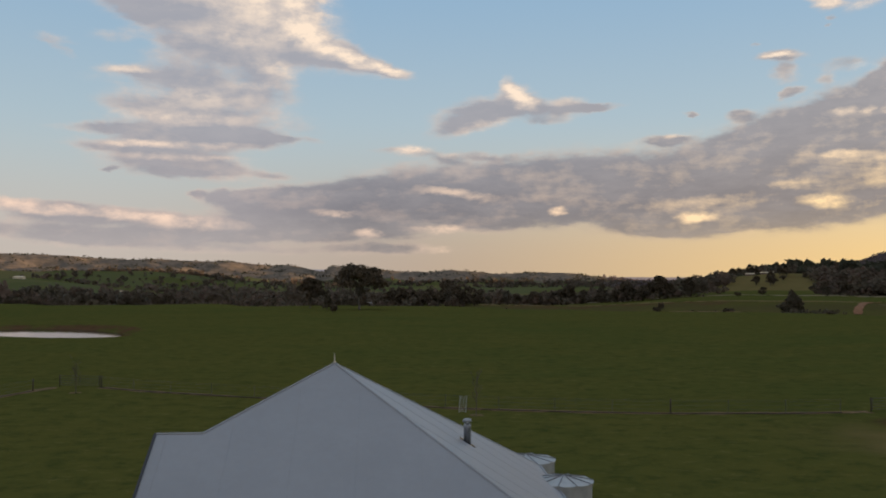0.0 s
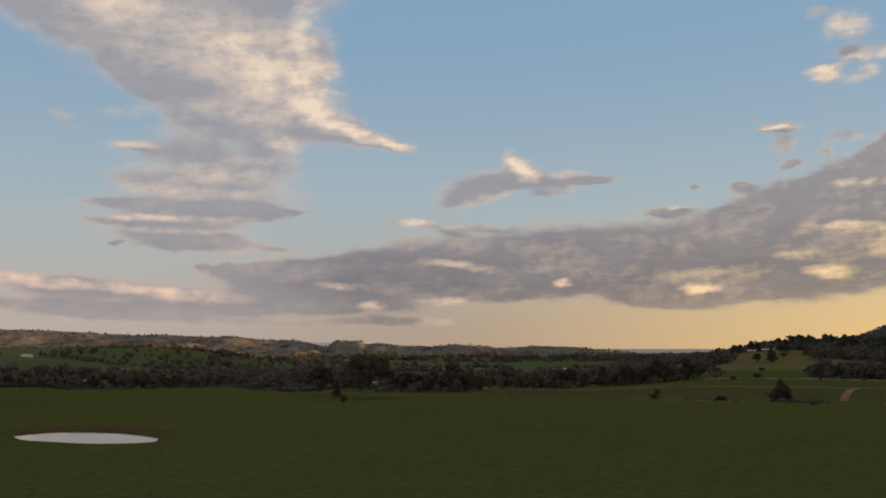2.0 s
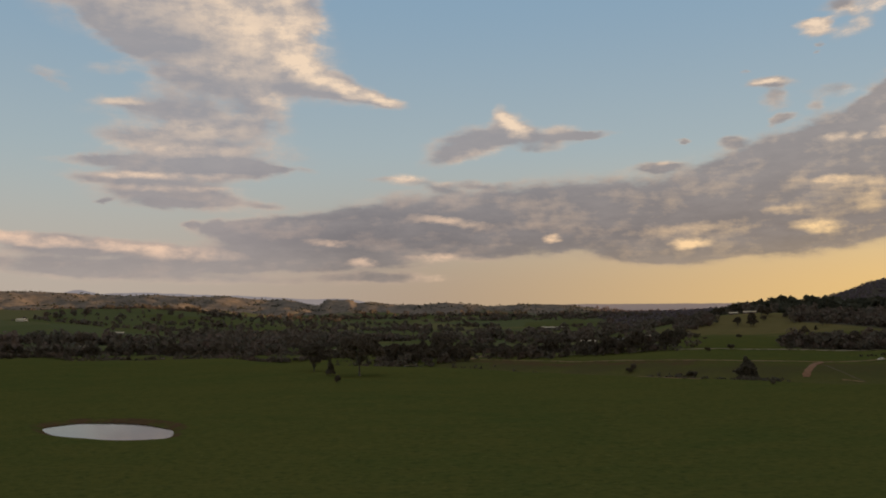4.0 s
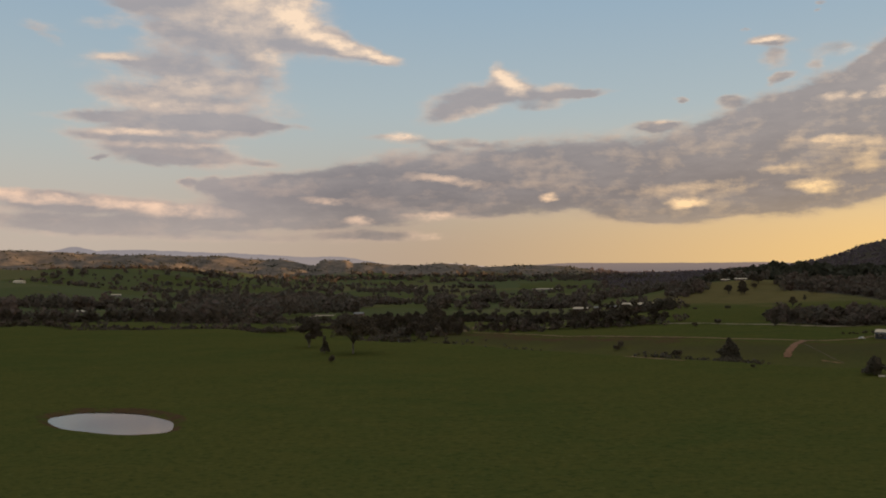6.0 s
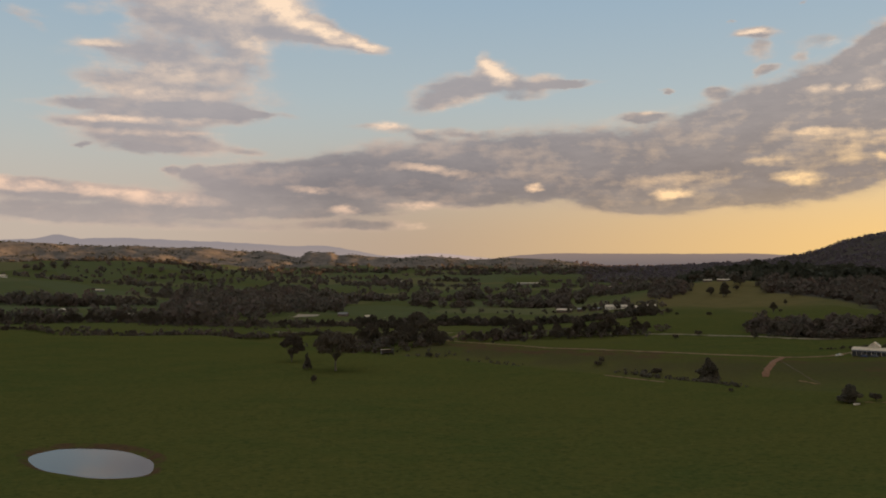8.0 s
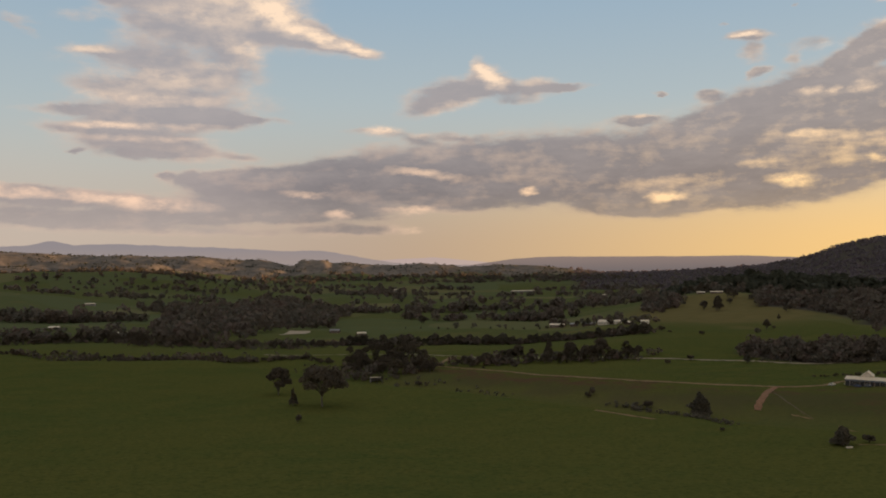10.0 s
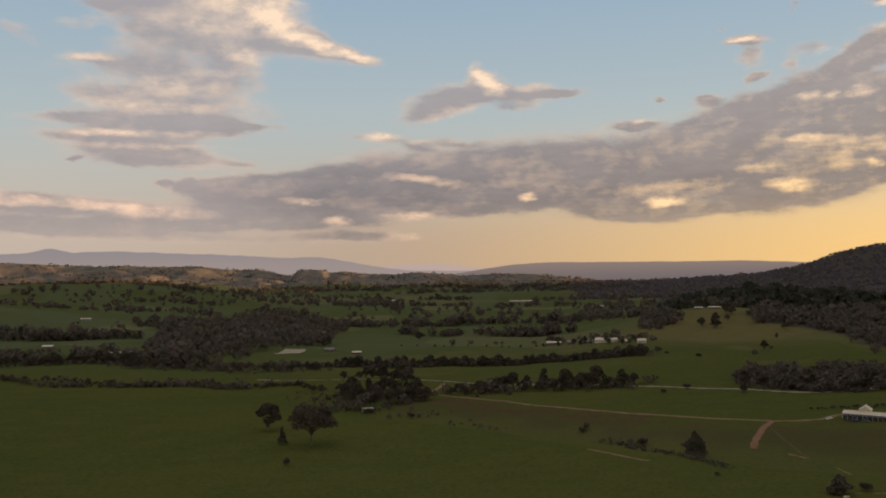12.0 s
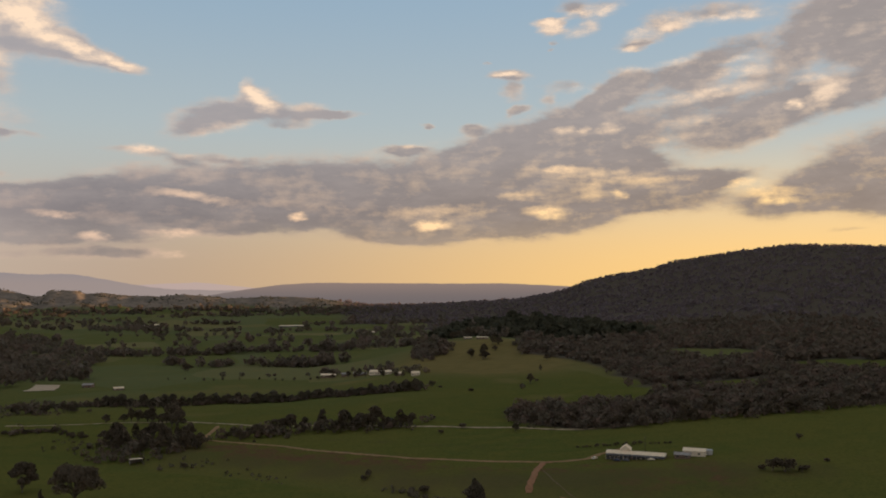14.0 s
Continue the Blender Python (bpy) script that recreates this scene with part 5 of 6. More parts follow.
    gable = [(wx + 0.35, -w, 2.4), (wx + 0.35, w, 2.4), (wx + 0.35, 3.0, 2.45), (wx + 0.35, wy, wz - 0.25)]
    part("gable_wall", mesh_from("gable_wall", gable + [(q[0] + 0.2, q[1], q[2]) for q in gable], [(0, 1, 2, 3), (7, 6, 5, 4), (0, 4, 5, 1), (1, 5, 6, 2), (2, 6, 7, 3), (3, 7, 4, 0)], CREAM), house)
    for k in range(4):
        win = part("window", box_mesh("window", (1.3, 0.1, 1.4), (-3 + k * 2.9, -w - 0.14, 1.45), PAINT, 0.02), house)
        part("pane", box_mesh("pane", (1.1, 0.04, 1.2), (-3 + k * 2.9, -w - 0.2, 1.45), DARK), win)
    for k in range(6):
        part("verandah_post", box_mesh("verandah_post", (0.11, 0.11, 2.5), (-5.4 + k * 2.8, -hs + 0.25, 1.15), PAINT, 0.01), house)


build_homestead()


def build_tank(x, y, r, h, label):
    t = thing("water_tank", label, "water tank")
    bands = [(r, -0.1)]
    for k in range(24):
        z = h * k / 24
        bands += [(r + 0.012, z + h / 96), (r - 0.006, z + h / 32)]
    bands.append((r, h))
    part("shell", round_mesh("shell", bands, TANK, 48), t, "corrugated grey tank wall")
    n, f = 40, []
    v = [(0, 0, h + 0.30)]
    for j in range(n):
        a = 2 * math.pi * j / n
        lift = 0.03 if j % 4 == 0 else 0.0
        v.append(((r + 0.07) * math.cos(a), (r + 0.07) * math.sin(a), h + 0.02 + lift))
    part("lid", mesh_from("lid", v + [(p[0], p[1], p[2] - 0.05) for p in v], [(0, 1 + j, 1 + (j + 1) % n) for j in range(n)] + [(n + 1, n + 2 + (j + 1) % n, n + 2 + j) for j in range(n)]
                          + [(1 + j, n + 2 + j, n + 2 + (j + 1) % n, 1 + (j + 1) % n) for j in range(n)], TANK), t, "shallow conical lid with radial ribs")
    for j in range(10):
        a = 2 * math.pi * j / 10
        part("rib", mesh_from("rib", *tube([(0.1 * math.cos(a), 0.1 * math.sin(a), h + 0.29), ((r + 0.06) * math.cos(a), (r + 0.06) * math.sin(a), h + 0.06)], [0.03, 0.03], 4), TANK_RIB), t)
    stand(t, x, y)
    return t


TANK = simple("zinc_sheet", (0.52, 0.52, 0.51), (0.40, 0.40, 0.39), 1.2, 0.5, 0.2)
TANK_RIB = simple("zinc_rib", (0.22, 0.22, 0.23), (0.16, 0.16, 0.17), 1.2, 0.5, 0.3)
build_tank(4.4, 48.3, 1.5, 2.1, "grey corrugated water tank behind the farmhouse")
build_tank(5.65, 42.6, 1.3, 2.22, "grey corrugated water tank beside the farmhouse")

# ---- home paddock fence ----
FENCE = [(-70, 42), (-47.2, 82), (-43.8, 90.3), (-41.9, 98.6)]
FENCE_2 = [(-36.7, 98.3), (-30.7, 94.8), (-21.9, 91.3), (-4.3, 84.7), (2.9, 82.4), (10.8, 80.6), (19.7, 79.5), (30.3, 79.4), (37.5, 80.2)]
FENCE_3 = [(41.4, 81.2), (60, 85), (95, 92)]
WORN = simple("trodden_earth", (0.20, 0.122, 0.05), (0.11, 0.075, 0.032), 0.8, 0.95, bump=0.4)
WIRE = simple("fence_wire", (0.16, 0.15, 0.14), (0.11, 0.10, 0.10), 8, 0.6, 0.5)


def walk_along(pts, gap):
    out, left = [pts[0]], gap
    for (ax, ay), (bx, by) in zip(pts, pts[1:]):
        d, s = math.hypot(bx - ax, by - ay), 0.0
        while d - s >= left:
            s += left
            out.append((ax + (bx - ax) * s / d, ay + (by - ay) * s / d))
            left = gap
        left -= d - s
    return out


picket_mesh = box_mesh("picket", (0.032, 0.032, 1.3), (0, 0, 0.55), WIRE)
post_mesh = round_mesh("post", [(0.065, -0.4), (0.06, 1.25), (0.045, 1.29)], POST, 10)


def build_fence(pts):
    f = thing("wire_fence", "post and wire stock fence round the home paddock", "fence", "home paddock fence", (pts[0][0], pts[0][1], float(ground_height(*pts[0]))))
    inv = f.matrix_basis.inverted()
    spots = walk_along(pts, 5.0)
    for k, (x, y) in enumerate(spots):
        ob = part("post" if k % 6 == 0 else "picket", post_mesh if k % 6 == 0 else picket_mesh, f)
        ob.matrix_basis = inv @ pose(x, y, float(ground_height(x, y)), random.uniform(-2, 2), random.uniform(-2, 2), random.uniform(0, 90))
    # a thin dark line along the fence foot, drawn as a tube
    line = [tuple(inv @ Vector((x, y - 0.35, float(ground_height(x, y)) + 0.06))) for x, y in spots]
    part("ground_rail", mesh_from("ground_rail", *tube(line, [0.045] * len(line), 6), POST), f, "thin dark line along the fence foot")
    for h in (0.35, 0.7, 1.0, 1.15):
        line = [tuple(inv @ Vector((x, y, float(ground_height(x, y)) + h))) for x, y in spots]
        part("wire", mesh_from("wire", *tube(line, [0.008] * len(line), 4), WIRE), f)


for pts in (FENCE, FENCE_2, FENCE_3):
    build_fence(pts)
draped_strip("trim_1", FENCE, 1.25, WORN, "worn earth strip under the fence", 0.03, 1.0, 0.55)
draped_strip("trim_2", FENCE_2, 1.25, WORN, "worn earth strip under the fence", 0.03, 1.0, 0.55)
draped_strip("trim_3", FENCE_3, 1.25, WORN, "worn earth strip under the fence", 0.03, 1.0, 0.55)


def build_gate(a, b, label):
    """A tubular farm gate between two posts."""
    g = thing("farm_gate", label, "gate", "farm gates", (a[0], a[1], float(ground_height(*a))))
    L = math.hypot(b[0] - a[0], b[1] - a[1])
    g.matrix_basis = pose(a[0], a[1], float(ground_height(*a)), 0, 0, math.degrees(math.atan2(b[1] - a[1], b[0] - a[0])))
    for x in (0, L):
        part("post", round_mesh("post", [(0.05, -0.4), (0.05, 1.25), (0.035, 1.29)], POST, 10, (x, 0, 0)), g)
    for z in (0.22, 0.45, 0.68, 0.92, 1.18):
        part("rail", mesh_from("rail", *tube([(0.14, 0, z), (L - 0.14, 0, z)], [0.022, 0.022], 6), WIRE), g)
    for x in (0.14, L / 2, L - 0.14):
        part("stile", mesh_from("stile", *tube([(x, 0, 0.2), (x, 0, 1.2)], [0.024, 0.024], 6), WIRE), g)


build_gate((-41.6, 99.2), (-37.0, 98.6), "dark tubular steel farm gate, closed")
build_gate((37.7, 80.3), (41.2, 81.1), "dark tubular steel farm gate beside a small shed")


SHED_BLUE = simple("dark_blue_sheet", (0.055, 0.062, 0.085), (0.04, 0.045, 0.06), 1.5, 0.6)
SHED_ROOF = simple("dull_roof_sheet", (0.20, 0.165, 0.15), (0.14, 0.12, 0.11), 0.8, 0.6)


def build_small_shed():
    s = thing("garden_shed", "small dark blue-grey shed with a dull sheet roof", "shed")
    part("wall", box_mesh("wall", (2.6, 2.2, 2.1), (0, 0, 1.0), SHED_BLUE, 0.02), s)
    part("door", box_mesh("door", (0.85, 0.05, 1.85), (-0.5, -1.13, 0.95), BRICK_RED), s)
    part("roof", poly_slab("roof", [(-1.5, -1.35, 2.05), (1.5, -1.35, 2.05), (1.5, 1.35, 2.4), (-1.5, 1.35, 2.4)], 0.06, SHED_ROOF), s)
    stand(s, 38.0, 73.6, 4)


build_small_shed()


def bare_sapling(seed, x, y, height, label):
    """A young leafless tree: forking twigs only."""
    rnd = random.Random(seed)
    t = thing("young_tree", label, "tree", "young leafless trees")
    twigs = [tube([(0, 0, -0.2), (0.03, 0, height * 0.35), (0, 0.03, height * 0.7), (0.02, 0, height)], [0.045, 0.035, 0.018, 0.005], 5)]
    fine = []
    for k in range(34):
        z = height * rnd.uniform(0.25, 0.85)
        a, l = rnd.uniform(0, 6.28), height * rnd.uniform(0.14, 0.3)
        tip = (math.cos(a) * l * 0.6, math.sin(a) * l * 0.6, z + l)
        twigs.append(tube([(0, 0, z), (tip[0] * 0.5, tip[1] * 0.5, z + l * 0.4), tip], [0.014, 0.009, 0.003], 4))
        for j in range(3):
            b, m = a + rnd.uniform(-1, 1), l * rnd.uniform(0.3, 0.5)
            fine.append(tube([(tip[0] * 0.7, tip[1] * 0.7, z + l * 0.65), (tip[0] * 0.7 + math.cos(b) * m * 0.6, tip[1] * 0.7 + math.sin(b) * m * 0.6, z + l * 0.65 + m)], [0.006, 0.002], 3))
    part("trunk", mesh_from("trunk", *join(twigs), BARK, True), t)
    part("twigs", mesh_from("twigs", *join(fine), BARK), t)
    stand(t, x, y)
    ring = [(x + 0.5 * math.cos(2 * math.pi * k / 12), y + 0.5 * math.sin(2 * math.pi * k / 12)) for k in range(13)]
    draped_strip("trim_soil", ring, 0.4, WORN, "dug earth round a young tree", 0.03, 0.5)


bare_sapling(3, -37.6, 93.6, 3.4, "young leafless tree beside the gate")
bare_sapling(4, 2.9, 78.6, 3.6, "young leafless tree with a white guard")


def build_guard():
    g = thing("tree_guard", "white wire mesh guard panel leaning by a young tree", "guard")
    for x in (-0.35, 0.35):
        part("upright", mesh_from("upright", *tube([(x, 0, -0.1), (x + 0.12, 0.1, 1.75)], [0.03, 0.03], 6), TANK), g)
    for k in range(8):
        z = 0.15 + k * 0.21
        part("bar", mesh_from("bar", *tube([(-0.35 + 0.07 * z, 0.05 * z, z), (0.35 + 0.07 * z, 0.05 * z, z)], [0.018, 0.018], 5), TANK), g)
    for k in range(3):
        x = -0.18 + 0.18 * k
        part("mesh_wire", mesh_from("mesh_wire", *tube([(x, 0, 0.1), (x + 0.12, 0.1, 1.7)], [0.012, 0.012], 4), TANK), g)
    stand(g, 1.75, 80.2, 8, 0.85)


build_guard()


# ---- buildings across the valley ----
def gable_house(x, y, w, d, h, rise, turn, walls, roof, label, name="house", category="house", windows=3, doors=1, verandah=False, chimney=False):
    t = thing(name, label, category)
    part("wall", box_mesh("wall", (w, 0.3, h + 1), (0, -d / 2 + 0.15, h / 2 - 0.5), walls), t)
    part("wall", box_mesh("wall", (w, 0.3, h + 1), (0, d / 2 - 0.15, h / 2 - 0.5), walls), t)
    for s in (-1, 1):
        x0 = s * (w / 2 - 0.15)
        v = [(x0 - 0.14, -d / 2 + 0.3, -1), (x0 - 0.14, d / 2 - 0.3, -1), (x0 - 0.14, d / 2 - 0.3, h), (x0 - 0.14, 0, h + rise * 0.93), (x0 - 0.14, -d / 2 + 0.3, h)]
        v += [(q[0] + 0.28, q[1], q[2]) for q in v]
        part("gable_wall", mesh_from("gable_wall", v, [(4, 3, 2, 1, 0), (5, 6, 7, 8, 9)] + [(k, (k + 1) % 5, 5 + (k + 1) % 5, 5 + k) for k in range(5)], walls), t)
    o = 0.45
    k = rise / (d / 2)
    for s in (-1, 1):
        c = [(-w / 2 - o, 0, h + rise + 0.06), (w / 2 + o, 0, h + rise + 0.06), (w / 2 + o, s * (d / 2 + o), h - k * o + 0.06), (-w / 2 - o, s * (d / 2 + o), h - k * o + 0.06)]
        part("roof", poly_slab("roof", c if s < 0 else c[::-1], 0.12, roof), t)
    part("ridge_cap", mesh_from("ridge_cap", *tube([(-w / 2 - o, 0, h + rise + 0.07), (w / 2 + o, 0, h + rise + 0.07)], [0.12, 0.12], 6), roof), t)
    n = windows + doors
    for j in range(n):
        px = -w / 2 + w * (j + 0.7) / (n + 0.4)
        if j == windows // 2 and doors:
            part("door", box_mesh("door", (1.1, 0.08, 2.1), (px, -d / 2 - 0.02, 1.05), BRICK_RED), t)
        else:
            win = part("window", box_mesh("window", (1.6, 0.1, 1.3), (px, -d / 2 - 0.02, min(1.6, h * 0.6)), PAINT), t)
            part("pane", box_mesh("pane", (1.4, 0.05, 1.1), (px, -d / 2 - 0.06, min(1.6, h * 0.6)), DARK), win)
    if verandah:
        # verandah roof coloured dark to carry the shade under it
        part("verandah_roof", poly_slab("verandah_roof", [(-w / 2, -d / 2 - 0.1, h - 0.35), (-w / 2, -d / 2 - 2.4, h - 0.8), (w / 2, -d / 2 - 2.4, h - 0.8), (w / 2, -d / 2 - 0.1, h - 0.35)], 0.08, VERANDAH_SHADE), t)
        m = max(3, int(w / 2.6))
        for j in range(m + 1):
            part("verandah_post", box_mesh("verandah_post", (0.14, 0.14, h - 0.4), (-w / 2 + 0.15 + (w - 0.3) * j / m, -d / 2 - 2.25, h / 2 - 0.75), PAINT), t)
    if chimney:
        part("chimney", box_mesh("chimney", (0.7, 0.7, 2.2), (w * 0.22, d * 0.15, h + rise * 0.6 + 0.9), BRICK_RED, 0.03), t)
    return stand(t, x, y, turn)


def open_shed(x, y, w, d, h, turn, roof, label):
    """A machinery shed open in front, on posts."""
    t = thing("open_shed", label, "shed")
    part("roof", poly_slab("roof", [(-w / 2, -d / 2, h + 0.5), (w / 2, -d / 2, h + 0.5), (w / 2, d / 2, h), (-w / 2, d / 2, h)], 0.14, roof), t)
    part("wall", box_mesh("wall", (w - 0.3, 0.14, h), (0, d / 2 - 0.2, h / 2 - 0.1), GREY_TIN), t)
    for s in (-1, 1):
        part("wall", box_mesh("wall", (0.14, d - 0.8, h - 0.1), (s * (w / 2 - 0.2), 0, h / 2 - 0.1), GREY_TIN), t)
    m = max(2, int(w / 5))
    for j in range(m + 1):
        part("post", box_mesh("post", (0.18, 0.18, h + 1), (-w / 2 + 0.3 + (w - 0.6) * j / m, -d / 2 + 0.25, h / 2 - 0.4), POST), t)
    return stand(t, x, y, turn)


# the white house on the rise
# shade of the verandah painted into wall and verandah roof as one dark colour
VERANDAH_SHADE = simple("shaded_boarding", (0.10, 0.095, 0.09), (0.07, 0.068, 0.068), 1.0, 0.8)
gable_house(277, 457.5, 35, 7.5, 3.0, 1.2, -38, VERANDAH_SHADE, TIN, "long low house with dark verandah and white roof", "white_house", windows=7, verandah=True)
tower = gable_house(273.8, 464.6, 8, 6.0, 5.4, 2.2, 58, PAINT, TIN, "white gabled upper block on the long house", "gabled_block", "house", windows=2, doors=0)
gable_house(299, 441, 9, 6, 2.4, 1.0, -38, BRICK_RED, GREY_TIN, "low brown outbuilding beside the white house", "outbuilding", "outbuilding", windows=2)
gable_house(309.5, 444.5, 13, 7, 3.2, 1.2, -38, PAINT, TIN, "white sheet-metal farm shed", "farm_shed", "shed", windows=1)
build_tank(318.8, 444, 2.2, 2.8, "grey water tank beside the white shed")
open_shed(-17.5, 592, 8, 6, 3.0, 10, TIN, "small open shed with a pale roof in the grove")


CAR_BLUE = simple("blue_car_paint", (0.06, 0.07, 0.11), (0.05, 0.06, 0.09), 1.0, 0.35)
CAR_GREY = simple("grey_car_paint", (0.12, 0.12, 0.125), (0.09, 0.09, 0.095), 1.0, 0.35)


def parked_car(x, y, turn, mat, label):
    c = thing("parked_car", label, "car")
    prof = [(-2.1, 0.35), (-2.15, 0.75), (-1.35, 0.95), (-0.75, 1.45), (0.85, 1.5), (1.55, 1.0), (2.1, 0.85), (2.15, 0.35)]
    v = [(a, s * (0.85 if z < 1.2 else 0.68), z) for s in (-1, 1) for a, z in prof]
    n = len(prof)
    part("body", mesh_from("body", v, [tuple(range(n)), tuple(range(2 * n - 1, n - 1, -1))] + [(k, n + k, n + (k + 1) % n, (k + 1) % n) for k in range(n)], mat), c)
    part("windscreen", mesh_from("windscreen", [(-1.3, -0.7, 1.0), (-0.78, -0.62, 1.42), (-0.78, 0.62, 1.42), (-1.3, 0.7, 1.0), (-1.33, -0.7, 1.01), (-0.82, -0.62, 1.44), (-0.82, 0.62, 1.44), (-1.33, 0.7, 1.01)],
                                 [(0, 1, 2, 3), (7, 6, 5, 4), (0, 4, 5, 1), (1, 5, 6, 2), (2, 6, 7, 3), (3, 7, 4, 0)], DARK), c)
    for a in (-1.35, 1.3):
        for s in (-1, 1):
            part("wheel", mesh_from("wheel", *tube([(a, s * 0.72, 0.33), (a, s * 0.9, 0.33)], [0.33, 0.33], 14), DARK), c)
    stand(c, x, y, turn)


for k in range(22):
    f = k / 21
    place(BUSHES, 263 + 54 * f + random.uniform(-1, 1), 509 - 4 * f - 18 * f * f + random.uniform(-1, 1), random.uniform(0.28, 0.5), "low dark garden shrub behind the white house", "hedge behind the white house")
parked_car(263.5, 456.6, -45, CAR_BLUE, "dark blue car parked before the white house")
parked_car(267.8, 453.2, -40, CAR_GREY, "grey car parked before the white house")
parked_car(281, 446.5, -30, PAINT, "white car parked before the white house")
parked_car(255.5, 470.5, 20, PAINT, "white car parked on the farm track")

# the farm settlement by the windbreak
FARM = [(208, 1196, 20, 8, 3.4, 1.8, -25, BRICK_RED, TIN, "long brown farm building with a pale roof"),
        (230, 1188, 10, 8, 3.0, 1.6, -15, BRICK_RED, GREY_TIN, "small brown farm cottage with a grey roof"),
        (247, 1170, 18, 8, 3.0, 1.5, -20, BRICK_RED, GREY_TIN, "brown farm cottage with a grey roof"),
        (266, 1148, 20, 10, 3.6, 2.2, -35, PAINT, TIN, "large white farmhouse with a bright roof"),
        (277, 1136, 11, 8, 3.2, 1.9, 30, PAINT, TIN, "white farmhouse wing with a bright roof"),
        (283, 1098, 9, 7, 3.0, 1.6, -30, BRICK_RED, TIN, "brown shed with a pale roof"),
        (297, 1066, 10, 8, 3.6, 1.6, -20, PAINT, TIN, "small white shed at the settlement's end")]
for x, y, s in ((192, 1188, 0.5), (211, 1180, 0.6), (230, 1164, 0.65), (236, 1150, 0.55), (247, 1136, 0.5), (263, 1098, 0.6), (275, 1076, 0.55), (281, 1068, 0.5), (215, 1210, 0.9), (244, 1160, 0.85), (268, 1135, 0.9)):
    place(VALLEY, x, y, s, "dark garden tree between the farm buildings", "farmyard trees")
for x, y, w, d, h, rise, turn, wm, rm, lab in FARM:
    gable_house(x, y, w, d, h, rise, turn, wm, rm, lab, "farm_building", "farm building", windows=max(2, int(w / 5)))
AWAY = [(-526, 1316, 15, 9, 3.2, 1.7, 10, BRICK_RED, TIN, "brown cottage with a pale roof among dark trees"),
        (-381, 1170, 16, 8, 3.4, 1.6, 5, BRICK_RED, TIN, "brown cottage with a pale roof by creek trees"),
        (-366, 1182, 8, 7, 3.0, 1.4, 20, CREAM, GREY_TIN, "cream shed by the creek trees"),
        (-705, 1975, 22, 8, 3.5, 1.4, 15, GREY_TIN, TIN, "pale shed alone on a green slope"),
        (-332, 1336, 18, 10, 3.4, 1.8, 0, CREAM, TIN, "cream house half hidden by trees"),
        (-300, 1350, 12, 8, 3.2, 1.5, 25, BRICK_RED, GREY_TIN, "brown house half hidden by trees"),
        (-100, 1209, 13, 9, 3.4, 1.8, -10, BRICK_RED, GREY_TIN, "brown roadside house with a grey roof"),
        (-61, 1166, 12, 7, 3.0, 1.4, 15, BRICK_RED, TIN, "brown roadside house with a pale roof"),
        (478, 1412, 13, 6, 2.6, 1.0, -10, BRICK_RED, TIN, "pale shed on the olive hill"),
        (493, 1380, 19, 6, 2.6, 1.0, -20, BRICK_RED, TIN, "long pale shed on the olive hill"),
        (-131, 3457, 22, 14, 5, 2.5, 0, PAINT, TIN, "far white farm building"), (-95, 3498, 26, 14, 5, 2.5, 5, PAINT, TIN, "far white farm building"),
        (-61, 3528, 18, 12, 5, 2.5, -5, PAINT, TIN, "far white farm building"), (430, 3383, 105, 14, 4, 2.0, 8, GREY_TIN, TIN, "very long pale shed far down the valley"),
        (-940, 2020, 26, 11, 4.2, 2.2, -20, PAINT, TIN, "white house alone on a far green slope"),
        (572, 2755, 20, 10, 4, 2, -15, PAINT, TIN, "far pale shed in the valley"), (600, 2740, 16, 10, 4, 2, -15, PAINT, TIN, "far pale shed in the valley")]
for x, y, w, d, h, rise, turn, wm, rm, lab in AWAY:
    gable_house(x, y, w, d, h, rise, turn, wm, rm, lab, "farm_building", "farm building", windows=3)


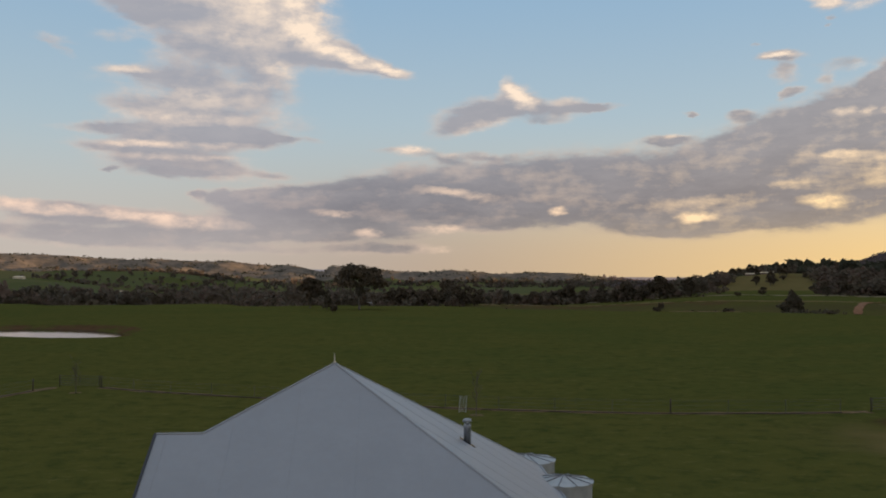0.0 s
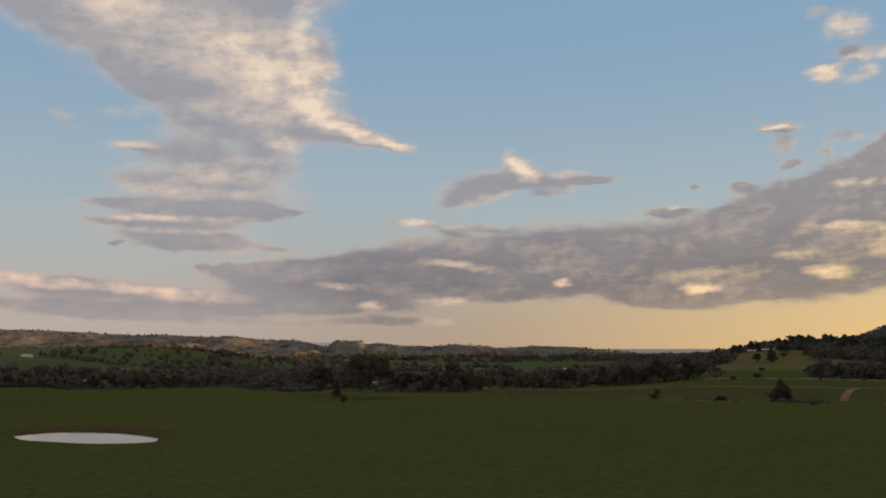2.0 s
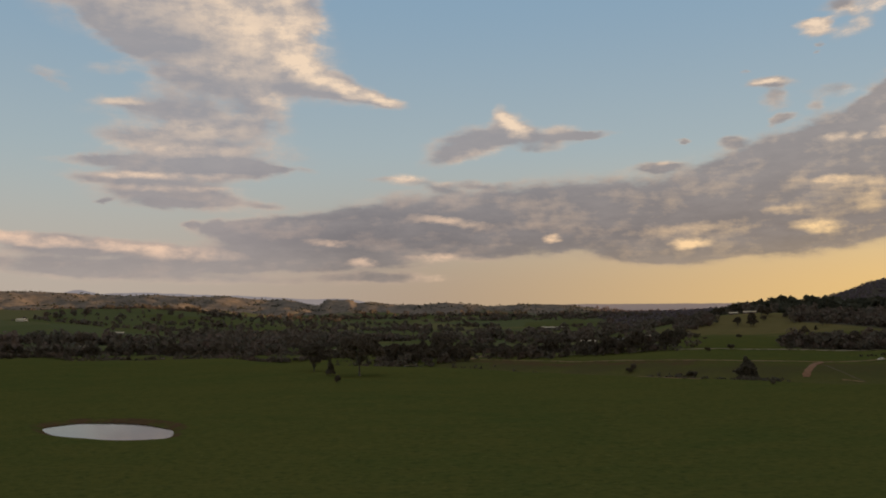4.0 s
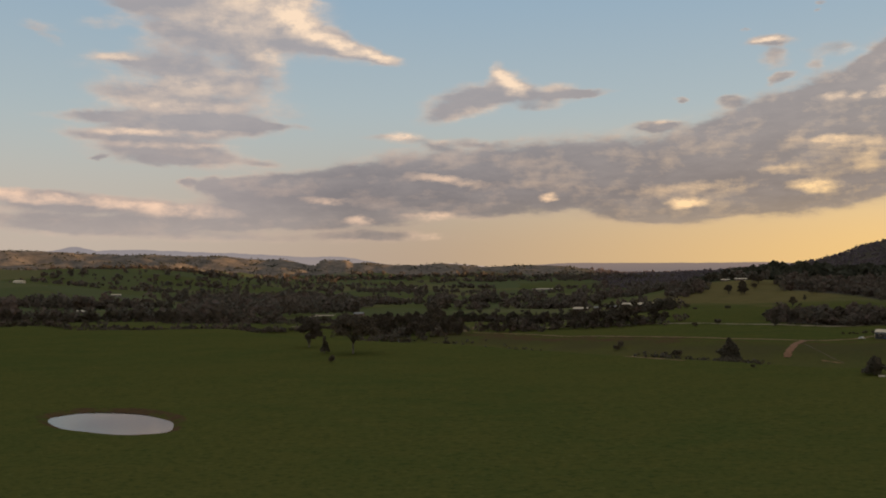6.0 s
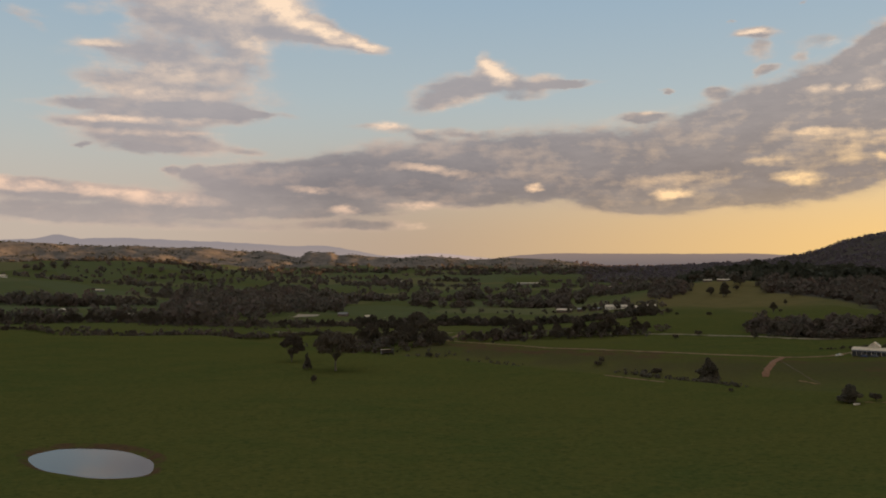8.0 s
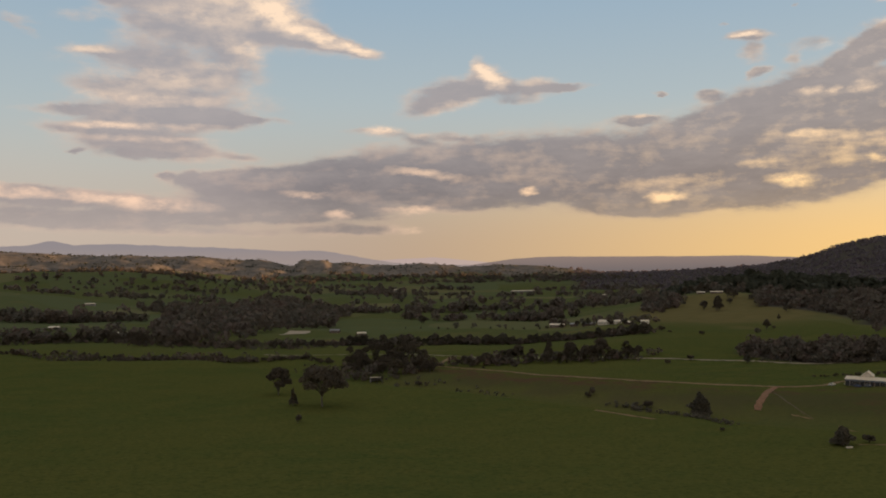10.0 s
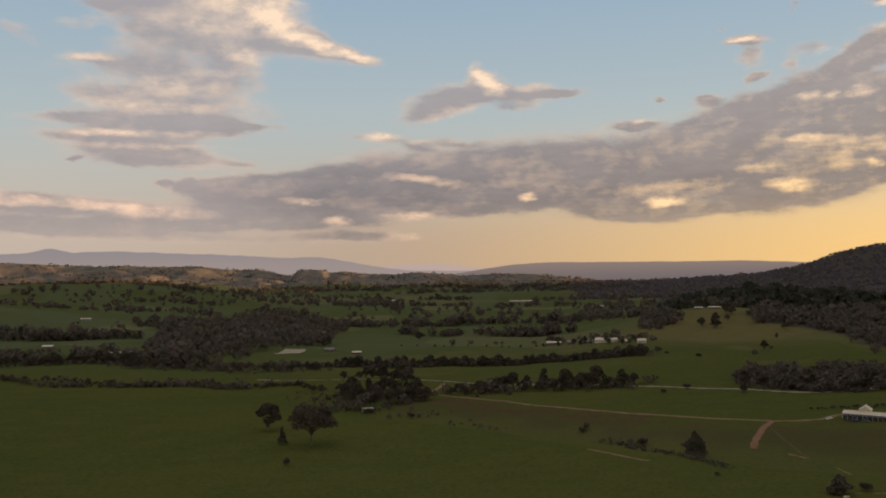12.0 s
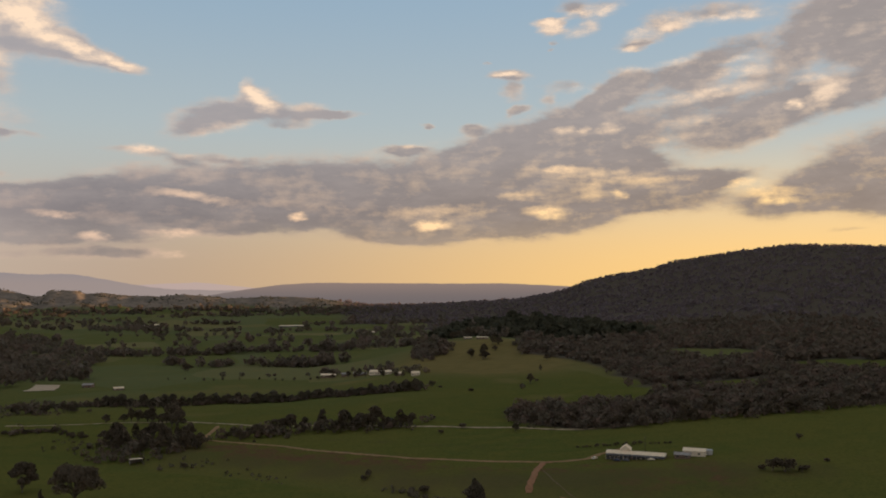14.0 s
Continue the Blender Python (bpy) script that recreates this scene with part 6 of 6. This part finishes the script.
def build_arena():
    pts = [(-173, 1176), (-134, 1152), (-138, 1256), (-171, 1272)]
    n, v, f = 12, [], []
    for i in range(n + 1):
        for j in range(n + 1):
            a, b = i / n, j / n
            x = (pts[0][0] * (1 - a) + pts[1][0] * a) * (1 - b) + (pts[3][0] * (1 - a) + pts[2][0] * a) * b
            y = (pts[0][1] * (1 - a) + pts[1][1] * a) * (1 - b) + (pts[3][1] * (1 - a) + pts[2][1] * a) * b
            v.append((x, y, float(ground_height(x, y)) + 0.5))
    f = [(i * (n + 1) + j, (i + 1) * (n + 1) + j, (i + 1) * (n + 1) + j + 1, i * (n + 1) + j + 1) for i in range(n) for j in range(n)]
    tagged(new("pavement", mesh_from("pavement", v, f, SAND)), "pale sand riding arena", "arena", kind="structure")


SAND = simple("pale_sand", (0.46, 0.34, 0.22), (0.38, 0.28, 0.18), 0.2, 0.95)
build_arena()


def power_pole(x, y, h, label):
    p = thing("power_pole", label, "power pole", "power poles")
    part("pole", round_mesh("pole", [(0.17, -0.5), (0.13, h), (0.09, h + 0.05)], POST, 10), p)
    part("crossarm", box_mesh("crossarm", (2.2, 0.12, 0.12), (0, 0, h - 0.5), POST), p)
    for s in (-0.9, -0.3, 0.9):
        part("insulator", round_mesh("insulator", [(0.05, 0), (0.07, 0.1), (0.04, 0.2)], PAINT, 8, (s, 0, h - 0.44)), p)
    stand(p, x, y, 20)


power_pole(290, 470, 10, "tall timber power pole behind the white house")
power_pole(10, 700, 11, "grey timber power pole near the grove")
power_pole(-30, 900, 11, "grey timber power pole by the creek trees")


def water_trough(x, y, turn):
    t = thing("water_trough", "pale concrete water trough beside a dark bush", "trough")
    part("base", box_mesh("base", (2.6, 0.8, 0.12), (0, 0, 0.06), PAINT, 0.02), t)
    for s in (-1, 1):
        part("side", box_mesh("side", (2.6, 0.1, 0.45), (0, s * 0.35, 0.34), PAINT, 0.02), t)
        part("end", box_mesh("end", (0.1, 0.6, 0.45), (s * 1.25, 0, 0.34), PAINT, 0.02), t)
    stand(t, x, y, turn)


water_trough(184.5, 303.5, 10)
